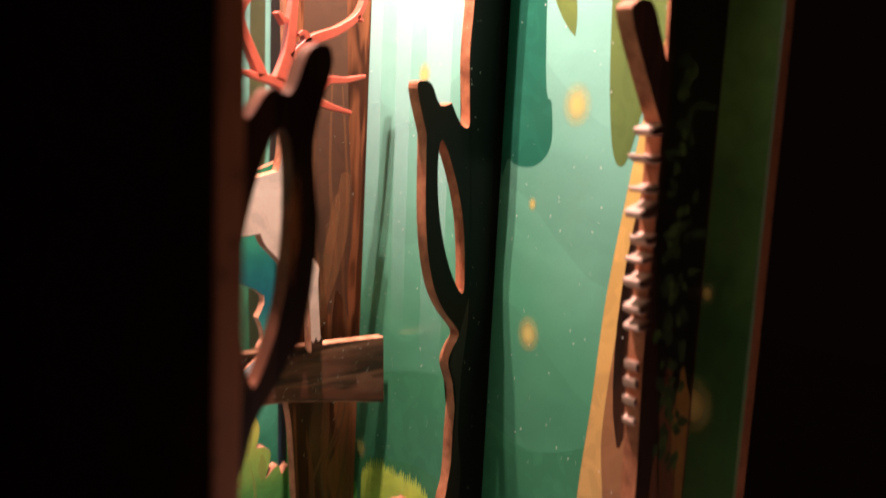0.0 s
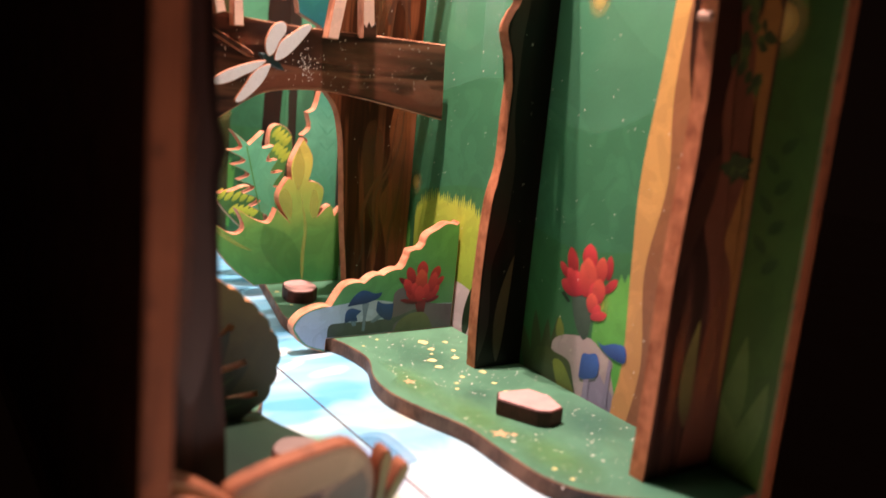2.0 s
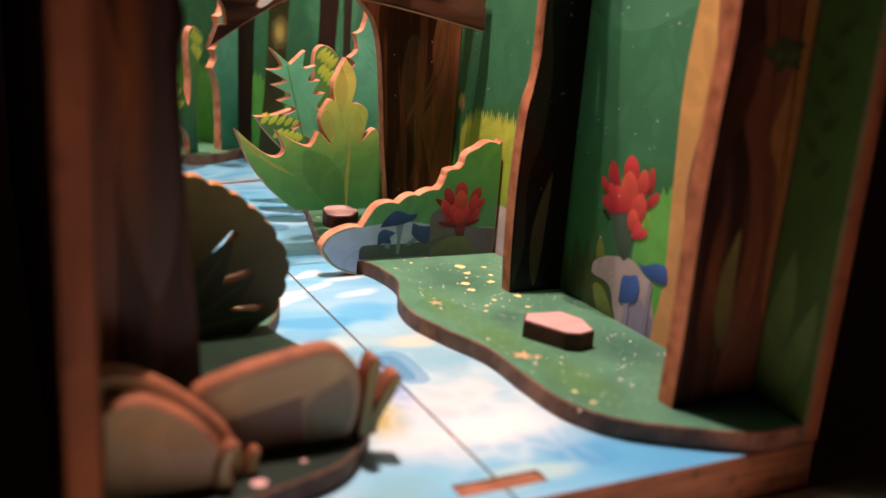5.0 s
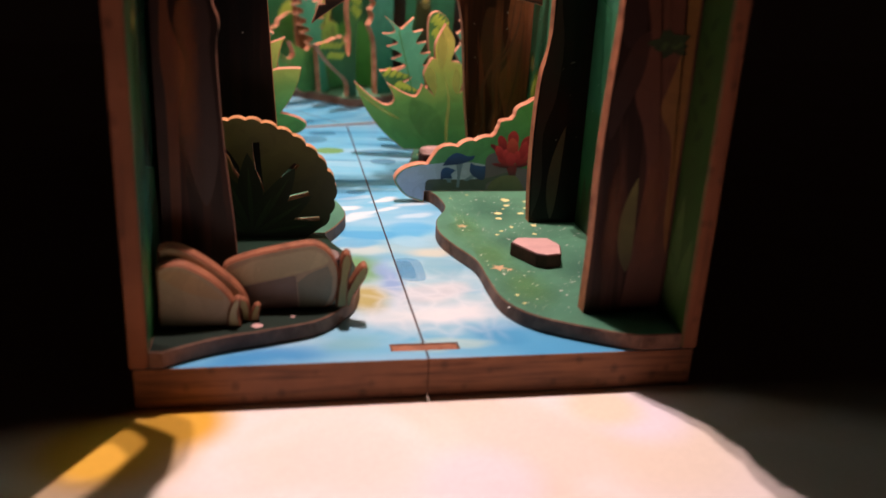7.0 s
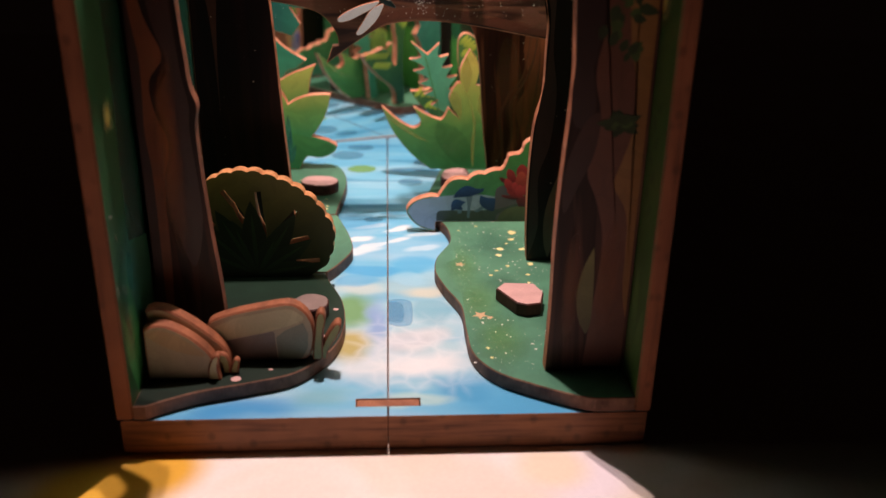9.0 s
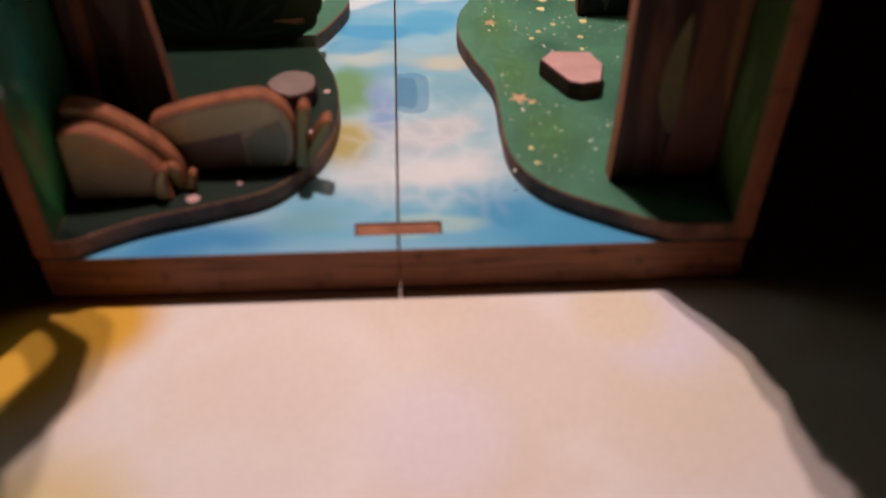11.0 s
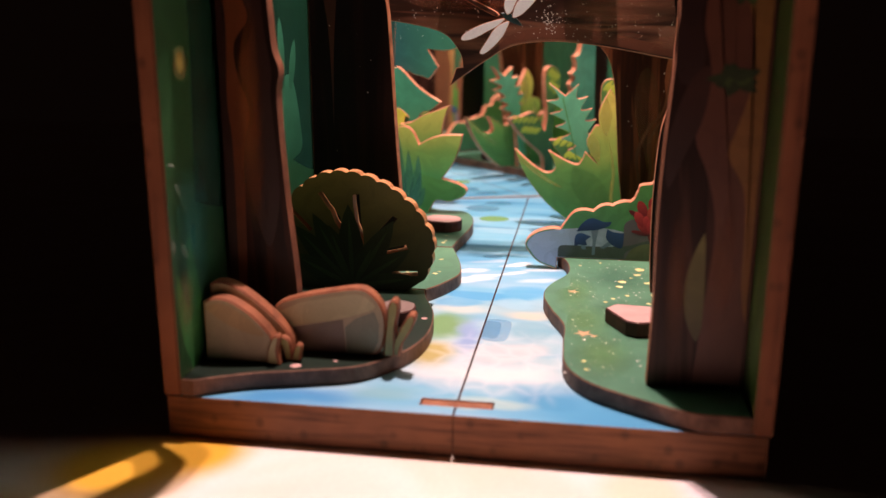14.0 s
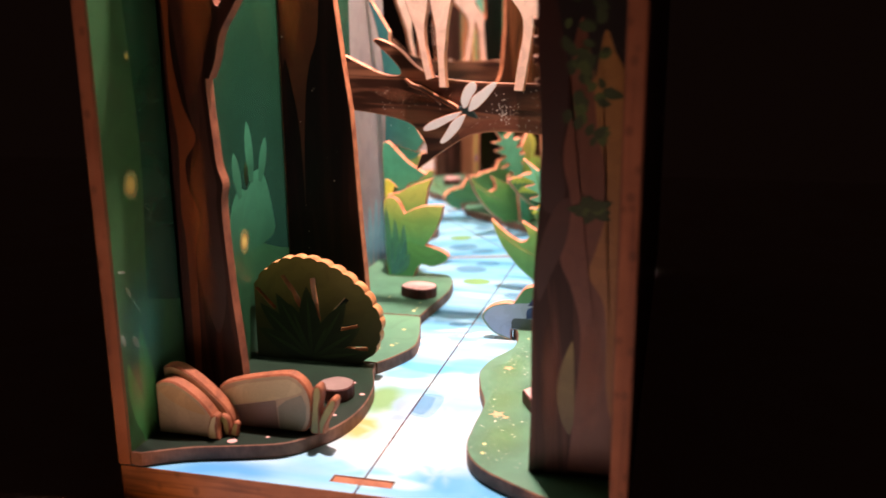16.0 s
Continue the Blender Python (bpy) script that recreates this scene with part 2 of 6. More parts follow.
def table_material():
    k = Mat("pale_table_sheet", 0.55, 0, 0.3)
    obj = k.coords()
    n = k.noise(obj, 22, 2, 0.5, 0.8)
    col = k.ramp(n, [(0.35, srgb("f0e4e0")), (0.5, srgb("f6ece8")), (0.62, srgb("f0dfd0"))])
    # yellow fringe of the lamp's light and faint sheen, painted into the sheet
    for place, size, hexcol in (((-0.050, -0.014), 0.017, "e8b23c"), ((-0.062, -0.034), 0.014, "e0b050"), ((-0.040, -0.040), 0.016, "ecd8a8"), ((0.034, -0.022), 0.018, "efe0d0"),
                                ((-0.040, -0.0075), 0.011, "e6ae38"), ((0.013, -0.0175), 0.013, "eedfd4"), ((0.019, -0.023), 0.008, "f0e2d6"), ((0.034, -0.012), 0.012, "f0e6ee"), ((0.004, -0.0285), 0.013, "f1e5ea"), ((0.029, -0.009), 0.009, "f2e2cc"), ((-0.014, -0.019), 0.014, "f0e2da")):
        d = k.node("ShaderNodeVectorMath", op="DISTANCE")
        k.link(obj, d.inputs[0])
        d.inputs[1].default_value = (*place, -0.007)
        r = k.node("ShaderNodeMapRange")
        r.interpolation_type = "SMOOTHSTEP"
        k.link(d.outputs["Value"], r.inputs["Value"])
        r.inputs["From Min"].default_value, r.inputs["From Max"].default_value = size, size * 0.35
        col = k.mix(r.outputs[0], col, srgb(hexcol))
    g = k.noise(obj, 1500, 3)
    col = k.mix(0.15, col, k.ramp(g, [(0.3, white(0.7)), (0.7, white(1.1))]), "MULTIPLY")
    k.bump(g, 0.1, 0.00004)
    return k.base(col)


TABLE = table_material()


def wall_material(name, top, mid, low, split):
    """A painted forest backdrop: hills in flat bands, lighter towards the top."""
    k = Mat(name, 0.2, 0, 0.5)
    obj = k.coords()
    sep = k.t.nodes.new("ShaderNodeSeparateXYZ")
    k.link(obj, sep.inputs[0])
    wob = k.noise(k.coords((1, 1, 0.0)), 26, 1, 0.4)
    h = k.node("ShaderNodeMath", op="MULTIPLY_ADD")
    k.link(wob, h.inputs[0])
    h.inputs[1].default_value = 0.05
    k.link(sep.outputs["Z"], h.inputs[2])
    hh = k.node("ShaderNodeMath", op="MULTIPLY")
    k.link(h.outputs[0], hh.inputs[0])
    hh.inputs[1].default_value = 1 / 0.24
    smooth_col = k.ramp(hh.outputs[0], [(0.05, srgb(low)), (split, srgb(mid)), (0.85, srgb(top))])
    bands = k.ramp(hh.outputs[0], [(0.0, white(0.92)), (0.22, white(1.08)), (0.30, white(0.95)), (0.40, white(1.06)), (0.50, white(0.94)), (0.62, white(1.08))], True)
    col = k.mix(0.7, smooth_col, bands, "MULTIPLY")
    strokes = k.ramp(k.noise(k.coords((1, 0.5, 1)), 85, 2, 0.5, 0.8), [(0.3, white(0.86)), (0.7, white(1.1))])
    col = k.mix(0.6, col, strokes, "MULTIPLY")
    g = k.noise(obj, 2600, 2)
    col = k.mix(0.12, col, k.ramp(g, [(0.3, white(0.6)), (0.7, white(1.2))]), "MULTIPLY")
    k.bump(g, 0.06, 0.00002)
    return k.base(col)


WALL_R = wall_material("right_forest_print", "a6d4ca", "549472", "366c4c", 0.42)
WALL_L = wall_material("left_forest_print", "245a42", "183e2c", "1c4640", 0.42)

k = Mat("mirror_glass", 0.03, 1.0)
MIRROR = k.base((0.90, 0.92, 0.91, 1))


def log_material():
    k = Mat("dark_log_print", 0.3, 0, 0.45)
    v = k.coords((0.09, 1, 1))
    n = k.noise(v, 200, 2, 0.5, 1.0)
    col = k.ramp(n, [(0.0, srgb("26130d")), (0.44, srgb("362017")), (0.51, srgb("664030")), (0.62, srgb("906048")), (0.68, srgb("4c2e20"))])
    fine = k.noise(k.coords((0.04, 1, 1)), 900, 3)
    col = k.mix(0.45, col, k.ramp(fine, [(0.3, white(0.55)), (0.7, white(1.25))]), "MULTIPLY")
    k.bump(fine, 0.12, 0.00004)
    return k.base(col)


LOG_PRINT = log_material()


# ---- shapes ----
def settle(x, y, z):
    """From the drawing to the place: the box is a little shorter than drawn, and tall boards lean to the left above the log."""
    back = y - 0.035 * max(0, y - 12) - 0.012 * max(0, y - 90)
    return (x - 0.05 * max(0, z - 60) if abs(x) < 43.6 else x, back, z)


def root(name, x, y, z, label, category, group="", kind=""):
    ob = new(name)
    ob.empty_display_size = 0.005
    ob.location = Vector(settle(x, y, z)) * MM
    return tagged(ob, label, category, group, kind)


def origin_of(ob):
    o = Vector((0, 0, 0))
    while ob:
        o += ob.location
        ob = ob.parent
    return o


def part(name, bm, mats, parent=None, label="", settled=False):
    """Links a bmesh, made in the place's millimetres, as one mesh under a thing."""
    base = origin_of(parent) if parent else Vector((0, 0, 0))
    for v in bm.verts:
        v.co = Vector(v.co if settled else settle(*v.co)) * MM - base
    me = bpy.data.meshes.new(name)
    bm.to_mesh(me)
    bm.free()
    for m in mats if isinstance(mats, (list, tuple)) else [mats]:
        me.materials.append(m)
    ob = new(name, me)
    ob.parent = parent
    if label:
        ob["label"] = label
    return ob


def curve(ctrl, n=5, closed=True):
    """A smooth line through the control points; a point with a third value stays a sharp corner."""
    out, m = [], len(ctrl)
    for i in range(m if closed else m - 1):
        p1, p2 = ctrl[i], ctrl[(i + 1) % m]
        p0 = ctrl[i - 1] if closed or i else p1
        p3 = ctrl[(i + 2) % m] if closed or i + 2 < m else p2
        if len(p1) > 2:
            p0 = p1
        if len(p2) > 2:
            p3 = p2
        for s in range(n):
            t = s / n
            if len(p1) > 2 and len(p2) > 2 and s:
                continue
            out.append(tuple(0.5 * (2 * p1[a] + (p2[a] - p0[a]) * t + (2 * p0[a] - 5 * p1[a] + 4 * p2[a] - p3[a]) * t * t
                                    + (3 * p1[a] - p0[a] - 3 * p2[a] + p3[a]) * t ** 3) for a in (0, 1)))
    if not closed:
        out.append(tuple(ctrl[-1][:2]))
    return out


def scallops(path, size, bulge):
    """Round bumps along an open path, bulging to its left."""
    pts = [Vector(p) for p in path]
    seg = [(b - a).length for a, b in zip(pts, pts[1:])]
    total = sum(seg)
    n = max(2, round(total / size))

    def at(d):
        for (a, b), s in zip(zip(pts, pts[1:]), seg):
            if d <= s:
                return a.lerp(b, d / s if s else 0)
            d -= s
        return pts[-1].copy()

    out = []
    for i in range(n):
        a, b = at(total * i / n), at(total * (i + 1) / n)
        side = Vector((-(b - a).y, (b - a).x))
        for s in range(5):
            t = s / 5
            out.append(tuple(a.lerp(b, t) + side * bulge * math.sin(math.pi * t) ** 0.7))
    out.append(tuple(pts[-1]))
    return out


def sheet(outline, lo, hi, axis="y", holes=(), soft=0.18, bm=None):
    """A flat cut-out of plywood between two planes: faces take slot 0, cut edges slot 1."""
    bm = bm or bmesh.new()

    def place(a, b, c):
        return {"y": (a, c, b), "z": (a, b, c), "x": (c, a, b)}[axis]

    loops = [list(outline)] + [list(h) for h in holes]
    if len(loops) == 1:
        bottom = [bm.verts.new(place(a, b, lo)) for a, b in loops[0]]
        topv = [bm.verts.new(place(a, b, hi)) for a, b in loops[0]]
        faces = [bm.faces.new(bottom), bm.faces.new(topv)]
        rims = []
        for i in range(len(bottom)):
            j = (i + 1) % len(bottom)
            f = bm.faces.new((bottom[i], bottom[j], topv[j], topv[i]))
            f.material_index = 1
            rims.append(f)
        bmesh.ops.recalc_face_normals(bm, faces=faces + rims)
        if soft:
            edges = list({e for f in faces for e in f.edges})
            try:
                made = bmesh.ops.bevel(bm, geom=edges, offset=soft, segments=1, affect="EDGES", clamp_overlap=True, material=1)
            except Exception:
                pass
    else:
        flat = [p for lp in loops for p in lp]
        tris = tessellate_polygon([[Vector((a, b, 0)) for a, b in lp] for lp in loops])
        bottom = [bm.verts.new(place(a, b, lo)) for a, b in flat]
        topv = [bm.verts.new(place(a, b, hi)) for a, b in flat]
        every = []
        for t in tris:
            for layer in (bottom, topv):
                try:
                    every.append(bm.faces.new([layer[i] for i in t]))
                except ValueError:
                    pass
        k0 = 0
        for lp in loops:
            m = len(lp)
            for i in range(m):
                a, b = k0 + i, k0 + (i + 1) % m
                f = bm.faces.new((bottom[a], bottom[b], topv[b], topv[a]))
                f.material_index = 1
                every.append(f)
            k0 += m
        bmesh.ops.recalc_face_normals(bm, faces=every)
    return bm


ink_count = 0


def ink(outline, at, axis):
    """A flat printed shape lying on a face; each lies a hair above the one before."""
    global ink_count
    ink_count += 1
    at += (1 if axis == "z" or (axis == "x" and at < 0) else -1) * ink_count * 1e-5
    bm = bmesh.new()
    vs = [bm.verts.new({"y": (p, at, q), "z": (p, q, at), "x": (at, p, q)}[axis]) for p, q in outline]
    for t in tessellate_polygon([[Vector((p, q, 0)) for p, q in outline]]):
        bm.faces.new([vs[n] for n in t])
    bmesh.ops.recalc_face_normals(bm, faces=bm.faces[:])
    return bm


def box(lo, hi, soft=0.2):
    bm = bmesh.new()
    bmesh.ops.create_cube(bm, size=1)
    for v in bm.verts:
        v.co = Vector([(l + h) / 2 + c * (h - l) for l, h, c in zip(lo, hi, v.co)])
    if soft:
        bmesh.ops.bevel(bm, geom=bm.edges[:], offset=soft, segments=2, affect="EDGES", clamp_overlap=True)
    return bm


def leaf(base, tip, width, bend=0.0, n=9, fat=0.45):
    """A pointed leaf outline from base to tip."""
    a, b = Vector(base), Vector(tip)
    d = b - a
    s = Vector((-d.y, d.x)).normalized()

    def mid(t):
        return a + d * t + s * bend * math.sin(math.pi * t) * d.length

    def half(t):
        return width * 0.5 * (math.sin(math.pi * min(1, t ** (0.7 + fat * 0.3))) ** 0.8 + 0.12 * (1 - t))

    left = [tuple(mid(i / n) + s * half(i / n)) for i in range(n)]
    right = [tuple(mid(i / n) - s * half(i / n)) for i in range(n - 1, -1, -1)]
    return left + [tuple(b)] + right


def disc(cx, cy, rx, ry=None, n=14, jag=0.0):
    ry = ry or rx
    return [(cx + rx * math.cos(a) * (1 + jag * random.uniform(-1, 1)), cy + ry * math.sin(a) * (1 + jag * random.uniform(-1, 1)))
            for a in (2 * math.pi * i / n for i in range(n))]


def paint_faces(ob, test, index):
    for f in ob.data.polygons:
        if test(f):
            f.material_index = index


# ---- the river print ----
def water_material():
    """The river print: washes of blue, white crests, foam and mossy shallows, laid over one another."""
    k = Mat("river_print", 0.22, 0, 0.5)
    obj = k.coords()
    # slow wobble, so that no shape keeps a clean outline
    wob = k.node("ShaderNodeTexNoise", Scale=95.0, Detail=2.0, Roughness=0.5)
    k.link(k.coords((0.8, 1, 1)), wob.inputs["Vector"])
    off = k.node("ShaderNodeVectorMath", op="MULTIPLY_ADD")
    k.link(wob.outputs["Color"], off.inputs[0])
    off.inputs[1].default_value, off.inputs[2].default_value = (0.007, 0.007, 0), (-0.0035, -0.0035, 0)
    pos = k.node("ShaderNodeVectorMath", op="ADD")
    k.link(obj, pos.inputs[0])
    k.link(off.outputs[0], pos.inputs[1])
    sep = k.t.nodes.new("ShaderNodeSeparateXYZ")
    k.link(pos.outputs[0], sep.inputs[0])
    u = k.node("ShaderNodeMapRange")
    k.link(sep.outputs["Y"], u.inputs["Value"])
    u.inputs["From Min"].default_value, u.inputs["From Max"].default_value = -0.003, 0.170
    col = k.ramp(u.outputs[0], [(0.0, srgb("6ab2da")), (0.05, srgb("84c0dc")), (0.11, srgb("b4d2dc")), (0.20, srgb("aacfdc")), (0.27, srgb("98c6d8")), (0.31, srgb("b8d2d4")), (0.35, srgb("8cc8e4")), (0.43, srgb("72bee4")),
                                (0.52, srgb("84c8e8")), (0.60, srgb("7cc8e8")), (0.72, srgb("8ad2ee")), (0.85, srgb("7cc8e8")), (1.0, srgb("6cb8dc"))])
    # broad strokes across the stream
    bands = k.noise(k.coords((0.25, 1.0, 1), rot=(0, 0, 18)), 95, 2.0, 0.5, 0.4)
    col = k.mix(0.30, col, k.ramp(bands, [(0.36, srgb("5cb0de")), (0.46, srgb("8ccae6")), (0.54, srgb("bcdce8")), (0.64, srgb("dce8ec"))]))
    far = k.node("ShaderNodeMapRange")
    k.link(sep.outputs["Y"], far.inputs["Value"])
    far.inputs["From Min"].default_value, far.inputs["From Max"].default_value = 0.085, 0.10
    ripple = k.noise(k.coords((0.16, 1.0, 1)), 190, 2.0, 0.5, 0.3)
    rip = k.ramp(ripple, [(0.36, white(0.5)), (0.46, white(0))])
    col = k.mix(k.mix(1.0, rip, far.outputs[0], "MULTIPLY"), col, srgb("3c8cbc"))
    for x, y, rx, ry, hexcol, most, rim, turn in (
            (-27, 0, 16, 4.5, "3f92d0", 0.75, 0.2, 8), (-12, 4, 7, 4, "7ab4c0", 0.6, 0.3, 0), (22, 2, 17, 8, "56a8d6", 0.8, 0.4, -24), (14, 5, 7, 4, "4a9ccc", 0.5, 0.5, -20), (4, 2.5, 9, 3.2, "bcd8cc", 0.6, 0.5, 0),
            (-3, 14, 11, 7, "e6e6e6", 0.7, 0.2, 0), (7, 15, 9, 6, "f2eeee", 0.8, 0.25, 12), (4, 25, 10, 6, "e2d6d8", 0.6, 0.3, 30), (10, 28, 5, 5, "d8d8da", 0.5, 0.4, 0),
            (-8.6, 24, 6.5, 9, "c0a848", 0.85, 0.3, 0), (-8.4, 40, 6.5, 9.5, "7aa66c", 0.95, 0.35, 0), (-2.4, 33, 3.4, 12, "8ea6da", 0.75, 0.25, 0), (9.4, 38.5, 5, 6, "88bcd0", 0.7, 0.7, 10),
            (9, 48.5, 8, 4.2, "dcd8c4", 0.85, 0.3, 8), (-6, 50, 8, 3.4, "d4dcd4", 0.7, 0.3, -6), (-7.4, 55, 6, 4, "66b4e0", 0.7, 0.6, 14), (-4.5, 61, 7.5, 3.6, "58b0e2", 0.8, 0.7, -10), (6.5, 63, 7.5, 6, "60b6e4", 0.75, 0.6, 20), (4.6, 56, 5, 3.6, "a8d6ea", 0.6, 0.6, -20),
            (-6.4, 73, 7, 2.6, "eef4f6", 0.8, 0.45, 24), (-8.0, 80.5, 5.6, 2.2, "f4f6f6", 0.95, 0.55, 22), (-3.2, 77, 4.2, 1.7, "eef4f6", 0.7, 0.6, 30), (3.2, 88, 5, 1.8, "f2f6f6", 0.9, 0.55, 26), (3.0, 80, 4.6, 1.8, "eef4f6", 0.8, 0.55, 24), (9.0, 74, 5.5, 2.2, "d8eaf2", 0.7, 0.5, 20), (9.5, 84, 4.6, 1.8, "e4f0f4", 0.7, 0.5, 16), (-5.5, 90, 5.5, 1.8, "d8eaf2", 0.7, 0.5, 10),
            (-9, 92, 8, 7, "4aa2d4", 0.45, 0.3, 0), (8, 101, 10, 4, "58acd8", 0.6, 0.4, 0)):
        m = k.t.nodes.new("ShaderNodeMapping")
        m.vector_type = "TEXTURE"
        m.inputs["Location"].default_value = (x * MM, settle(x, y, 0)[1] * MM, 0)
        m.inputs["Rotation"].default_value = (0, 0, radians(turn))
        m.inputs["Scale"].default_value = (rx * MM, ry * MM, 1000.0)
        k.link(pos.outputs[0], m.inputs["Vector"])
        d = k.node("ShaderNodeVectorMath", op="LENGTH")
        k.link(m.outputs[0], d.inputs[0])
        r = k.node("ShaderNodeMapRange")
        r.interpolation_type = "SMOOTHSTEP"
        k.link(d.outputs["Value"], r.inputs["Value"])
        r.inputs["From Min"].default_value, r.inputs["From Max"].default_value = 1.1, rim
        r.inputs["To Max"].default_value = most
        col = k.mix(r.outputs[0], col, srgb(hexcol))
    # a net of white foam lines on the near right of the stream
    v = k.t.nodes.new("ShaderNodeTexVoronoi")
    v.feature = "DISTANCE_TO_EDGE"
    v.inputs["Scale"].default_value = 210.0
    k.link(pos.outputs[0], v.inputs["Vector"])
    net = k.ramp(v.outputs["Distance"], [(0.0, white(0.4)), (0.10, white(0.22)), (0.26, white(0))])
    d = k.node("ShaderNodeVectorMath", op="DISTANCE")
    k.link(obj, d.inputs[0])
    d.inputs[1].default_value = (0.005, 0.019, 0.0)
    near_mask = k.node("ShaderNodeMapRange")
    k.link(d.outputs["Value"], near_mask.inputs["Value"])
    near_mask.inputs["From Min"].default_value, near_mask.inputs["From Max"].default_value = 0.020, 0.006
    col = k.mix(k.mix(1.0, net, near_mask.outputs[0], "MULTIPLY"), col, srgb("f6f2f2"))
    # paper tooth and scattered pale grains
    g = k.noise(obj, 2400, 2)
    col = k.mix(0.10, col, k.ramp(g, [(0.3, white(0.7)), (0.7, white(1.1))]), "MULTIPLY")
    k.bump(g, 0.08, 0.00002)
    col = k.mix(1.0, col, (0.86, 0.90, 0.92, 1), "MULTIPLY")
    return k.base(col)


WATER = water_material()


# ---- setting: table, base, walls, ceiling, mirror ----
W, W_OUT, Y0, Y1, TOP = 44.7, 47.7, -2.8, 190.0, 258.0


def mirror_y(x):
    """The mirror stands askew across the back."""
    return 178.0 + 0.34 * x


t_ob = part("table_top", box((-420, -420, -27), (420, 420, -7.0), 1.0), TABLE)
tagged(t_ob, "pale smooth tabletop lit in front of the diorama", "table", kind="structure")

for nm, xa, xb in (("floor_left", -W_OUT, -0.06), ("floor_right", 0.06, W_OUT)):
    # the slot for the tab is let into both halves
    s = -1 if xa < -1 else 1
    notch = [(0.07 * s, Y0), ((W_OUT - 0.6) * s, Y0), ((W_OUT - 0.6) * s, mirror_y(W * s) - 0.6), (0.07 * s, mirror_y(0) - 0.6), (0.07 * s, 3.0), (5.85 * s, 3.0), (5.85 * s, 0.5), (0.07 * s, 0.5)]
    ob = part(nm, sheet(notch, -7.0, 0.0, "z", soft=0.12), [WATER, FRAME, OUTSIDE])
    paint_faces(ob, lambda f: abs(f.center.x) < 0.0003 and abs(f.normal.x) > 0.5, 2)
    tagged(ob, "plywood floor printed with a pale blue river", "floor", kind="structure")
tab = part("tab", sheet([(-5.7, 0.62), (5.7, 0.62), (5.7, 2.88), (-5.7, 2.88)], -6.9, -0.15, "z", soft=0.1), [cut_edge("tab_end_grain", "a0684c", "744430"), FRAME])
tagged(tab, "brown plywood tab sitting in a slot of the floor", "tab")

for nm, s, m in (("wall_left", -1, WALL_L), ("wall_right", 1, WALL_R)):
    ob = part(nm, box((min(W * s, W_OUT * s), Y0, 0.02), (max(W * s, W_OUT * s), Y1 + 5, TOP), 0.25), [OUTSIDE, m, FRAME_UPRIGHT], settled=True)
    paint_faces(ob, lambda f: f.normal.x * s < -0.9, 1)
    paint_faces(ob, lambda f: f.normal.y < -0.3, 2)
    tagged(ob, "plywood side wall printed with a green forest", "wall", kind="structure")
    if s < 0:
        wall_l = ob
    else:
        wall_r = ob

ob = part("wall_back", box((-W, Y1 + 1.6, -7), (W, Y1 + 5, TOP), 0.2), OUTSIDE, settled=True)
tagged(ob, "dark plywood back wall behind the mirror", "wall", kind="structure")
ob = part("ceiling", box((-W_OUT, Y0, TOP), (W_OUT, Y1 + 5, TOP + 4), 0.2), OUTSIDE, settled=True)
tagged(ob, "dark plywood roof of the diorama box", "ceiling", kind="structure")
ob = part("mirror", sheet([(-W + .1, mirror_y(-W)), (W - .1, mirror_y(W)), (W - .1, mirror_y(W) + 1.5), (-W + .1, mirror_y(-W) + 1.5)], -6.9, TOP - 0.1, "z", soft=0.1), [MIRROR, MIRROR])
tagged(ob, "silvery acrylic mirror closing the back of the diorama", "mirror", kind="structure")

SILVER = plain("grey_mirror_edge_paint", "a09a98", 0.35, 0.2)
ob = part("mirror_edge", sheet([(-W + .1, mirror_y(-W) - 0.5), (W - .1, mirror_y(W) - 0.5), (W - .1, mirror_y(W) - 0.05), (-W + .1, mirror_y(-W) - 0.05)], 0.0, 0.5, "z", soft=0.05), [SILVER, SILVER])
tagged(ob, "pale bright lower edge of the mirror", "trim", kind="structure")

lamp = root("led_lamp", 7.4, 73.6, 258, "small round led lamp with two chips under the roof", "lamp")
bm = bmesh.new()
bmesh.ops.create_cone(bm, cap_ends=True, segments=28, radius1=7, radius2=9, depth=6, matrix=Matrix.Translation((7.4, 73.6, 255)))
part("housing", bm, OUTSIDE, lamp)
for lens_x, lens_y in ((9.1, 77.1), (5.7, 70.2)):
    bm = bmesh.new()
    bmesh.ops.create_cone(bm, cap_ends=True, segments=20, radius1=1.7, radius2=2.0, depth=1.6, matrix=Matrix.Translation((lens_x, lens_y, 251.1)))
    part("lens", bm, WING, lamp, "white led lens")


# ---- printed pictures on the side walls ----
def wall_ink(name, wall, outline, mat, layer, label=""):
    s = -1 if wall is wall_l else 1
    outline = [(max(Y0 + 0.3, p + (0.025 * (q - 50) * (s > 0) if p > 9.5 else 0) - 0.035 * max(0, p - 45)), q) for p, q in outline]
    return part(name, ink(outline, s * (W - 0.005 * layer), "x"), mat, wall, label, True)


def ragged(y0, y1, z0, z1, size):
    """A dome of grass with a fine broken rim."""
    n = round((y1 - y0) / size)
    out = [(y0, z0)]
    for i in range(n + 1):
        t = i / n
        top = z0 + (z1 - z0) * (0.70 + 0.26 * math.sin(math.pi * t) + 0.05 * math.sin(9 * t))
        y = y0 + (y1 - y0) * t
        out += [(y, top - random.uniform(0.3, 2.2)), (y + size * random.uniform(0.3, 0.6), top + random.uniform(0.2, 1.9))]
    return out + [(y1, z0)]


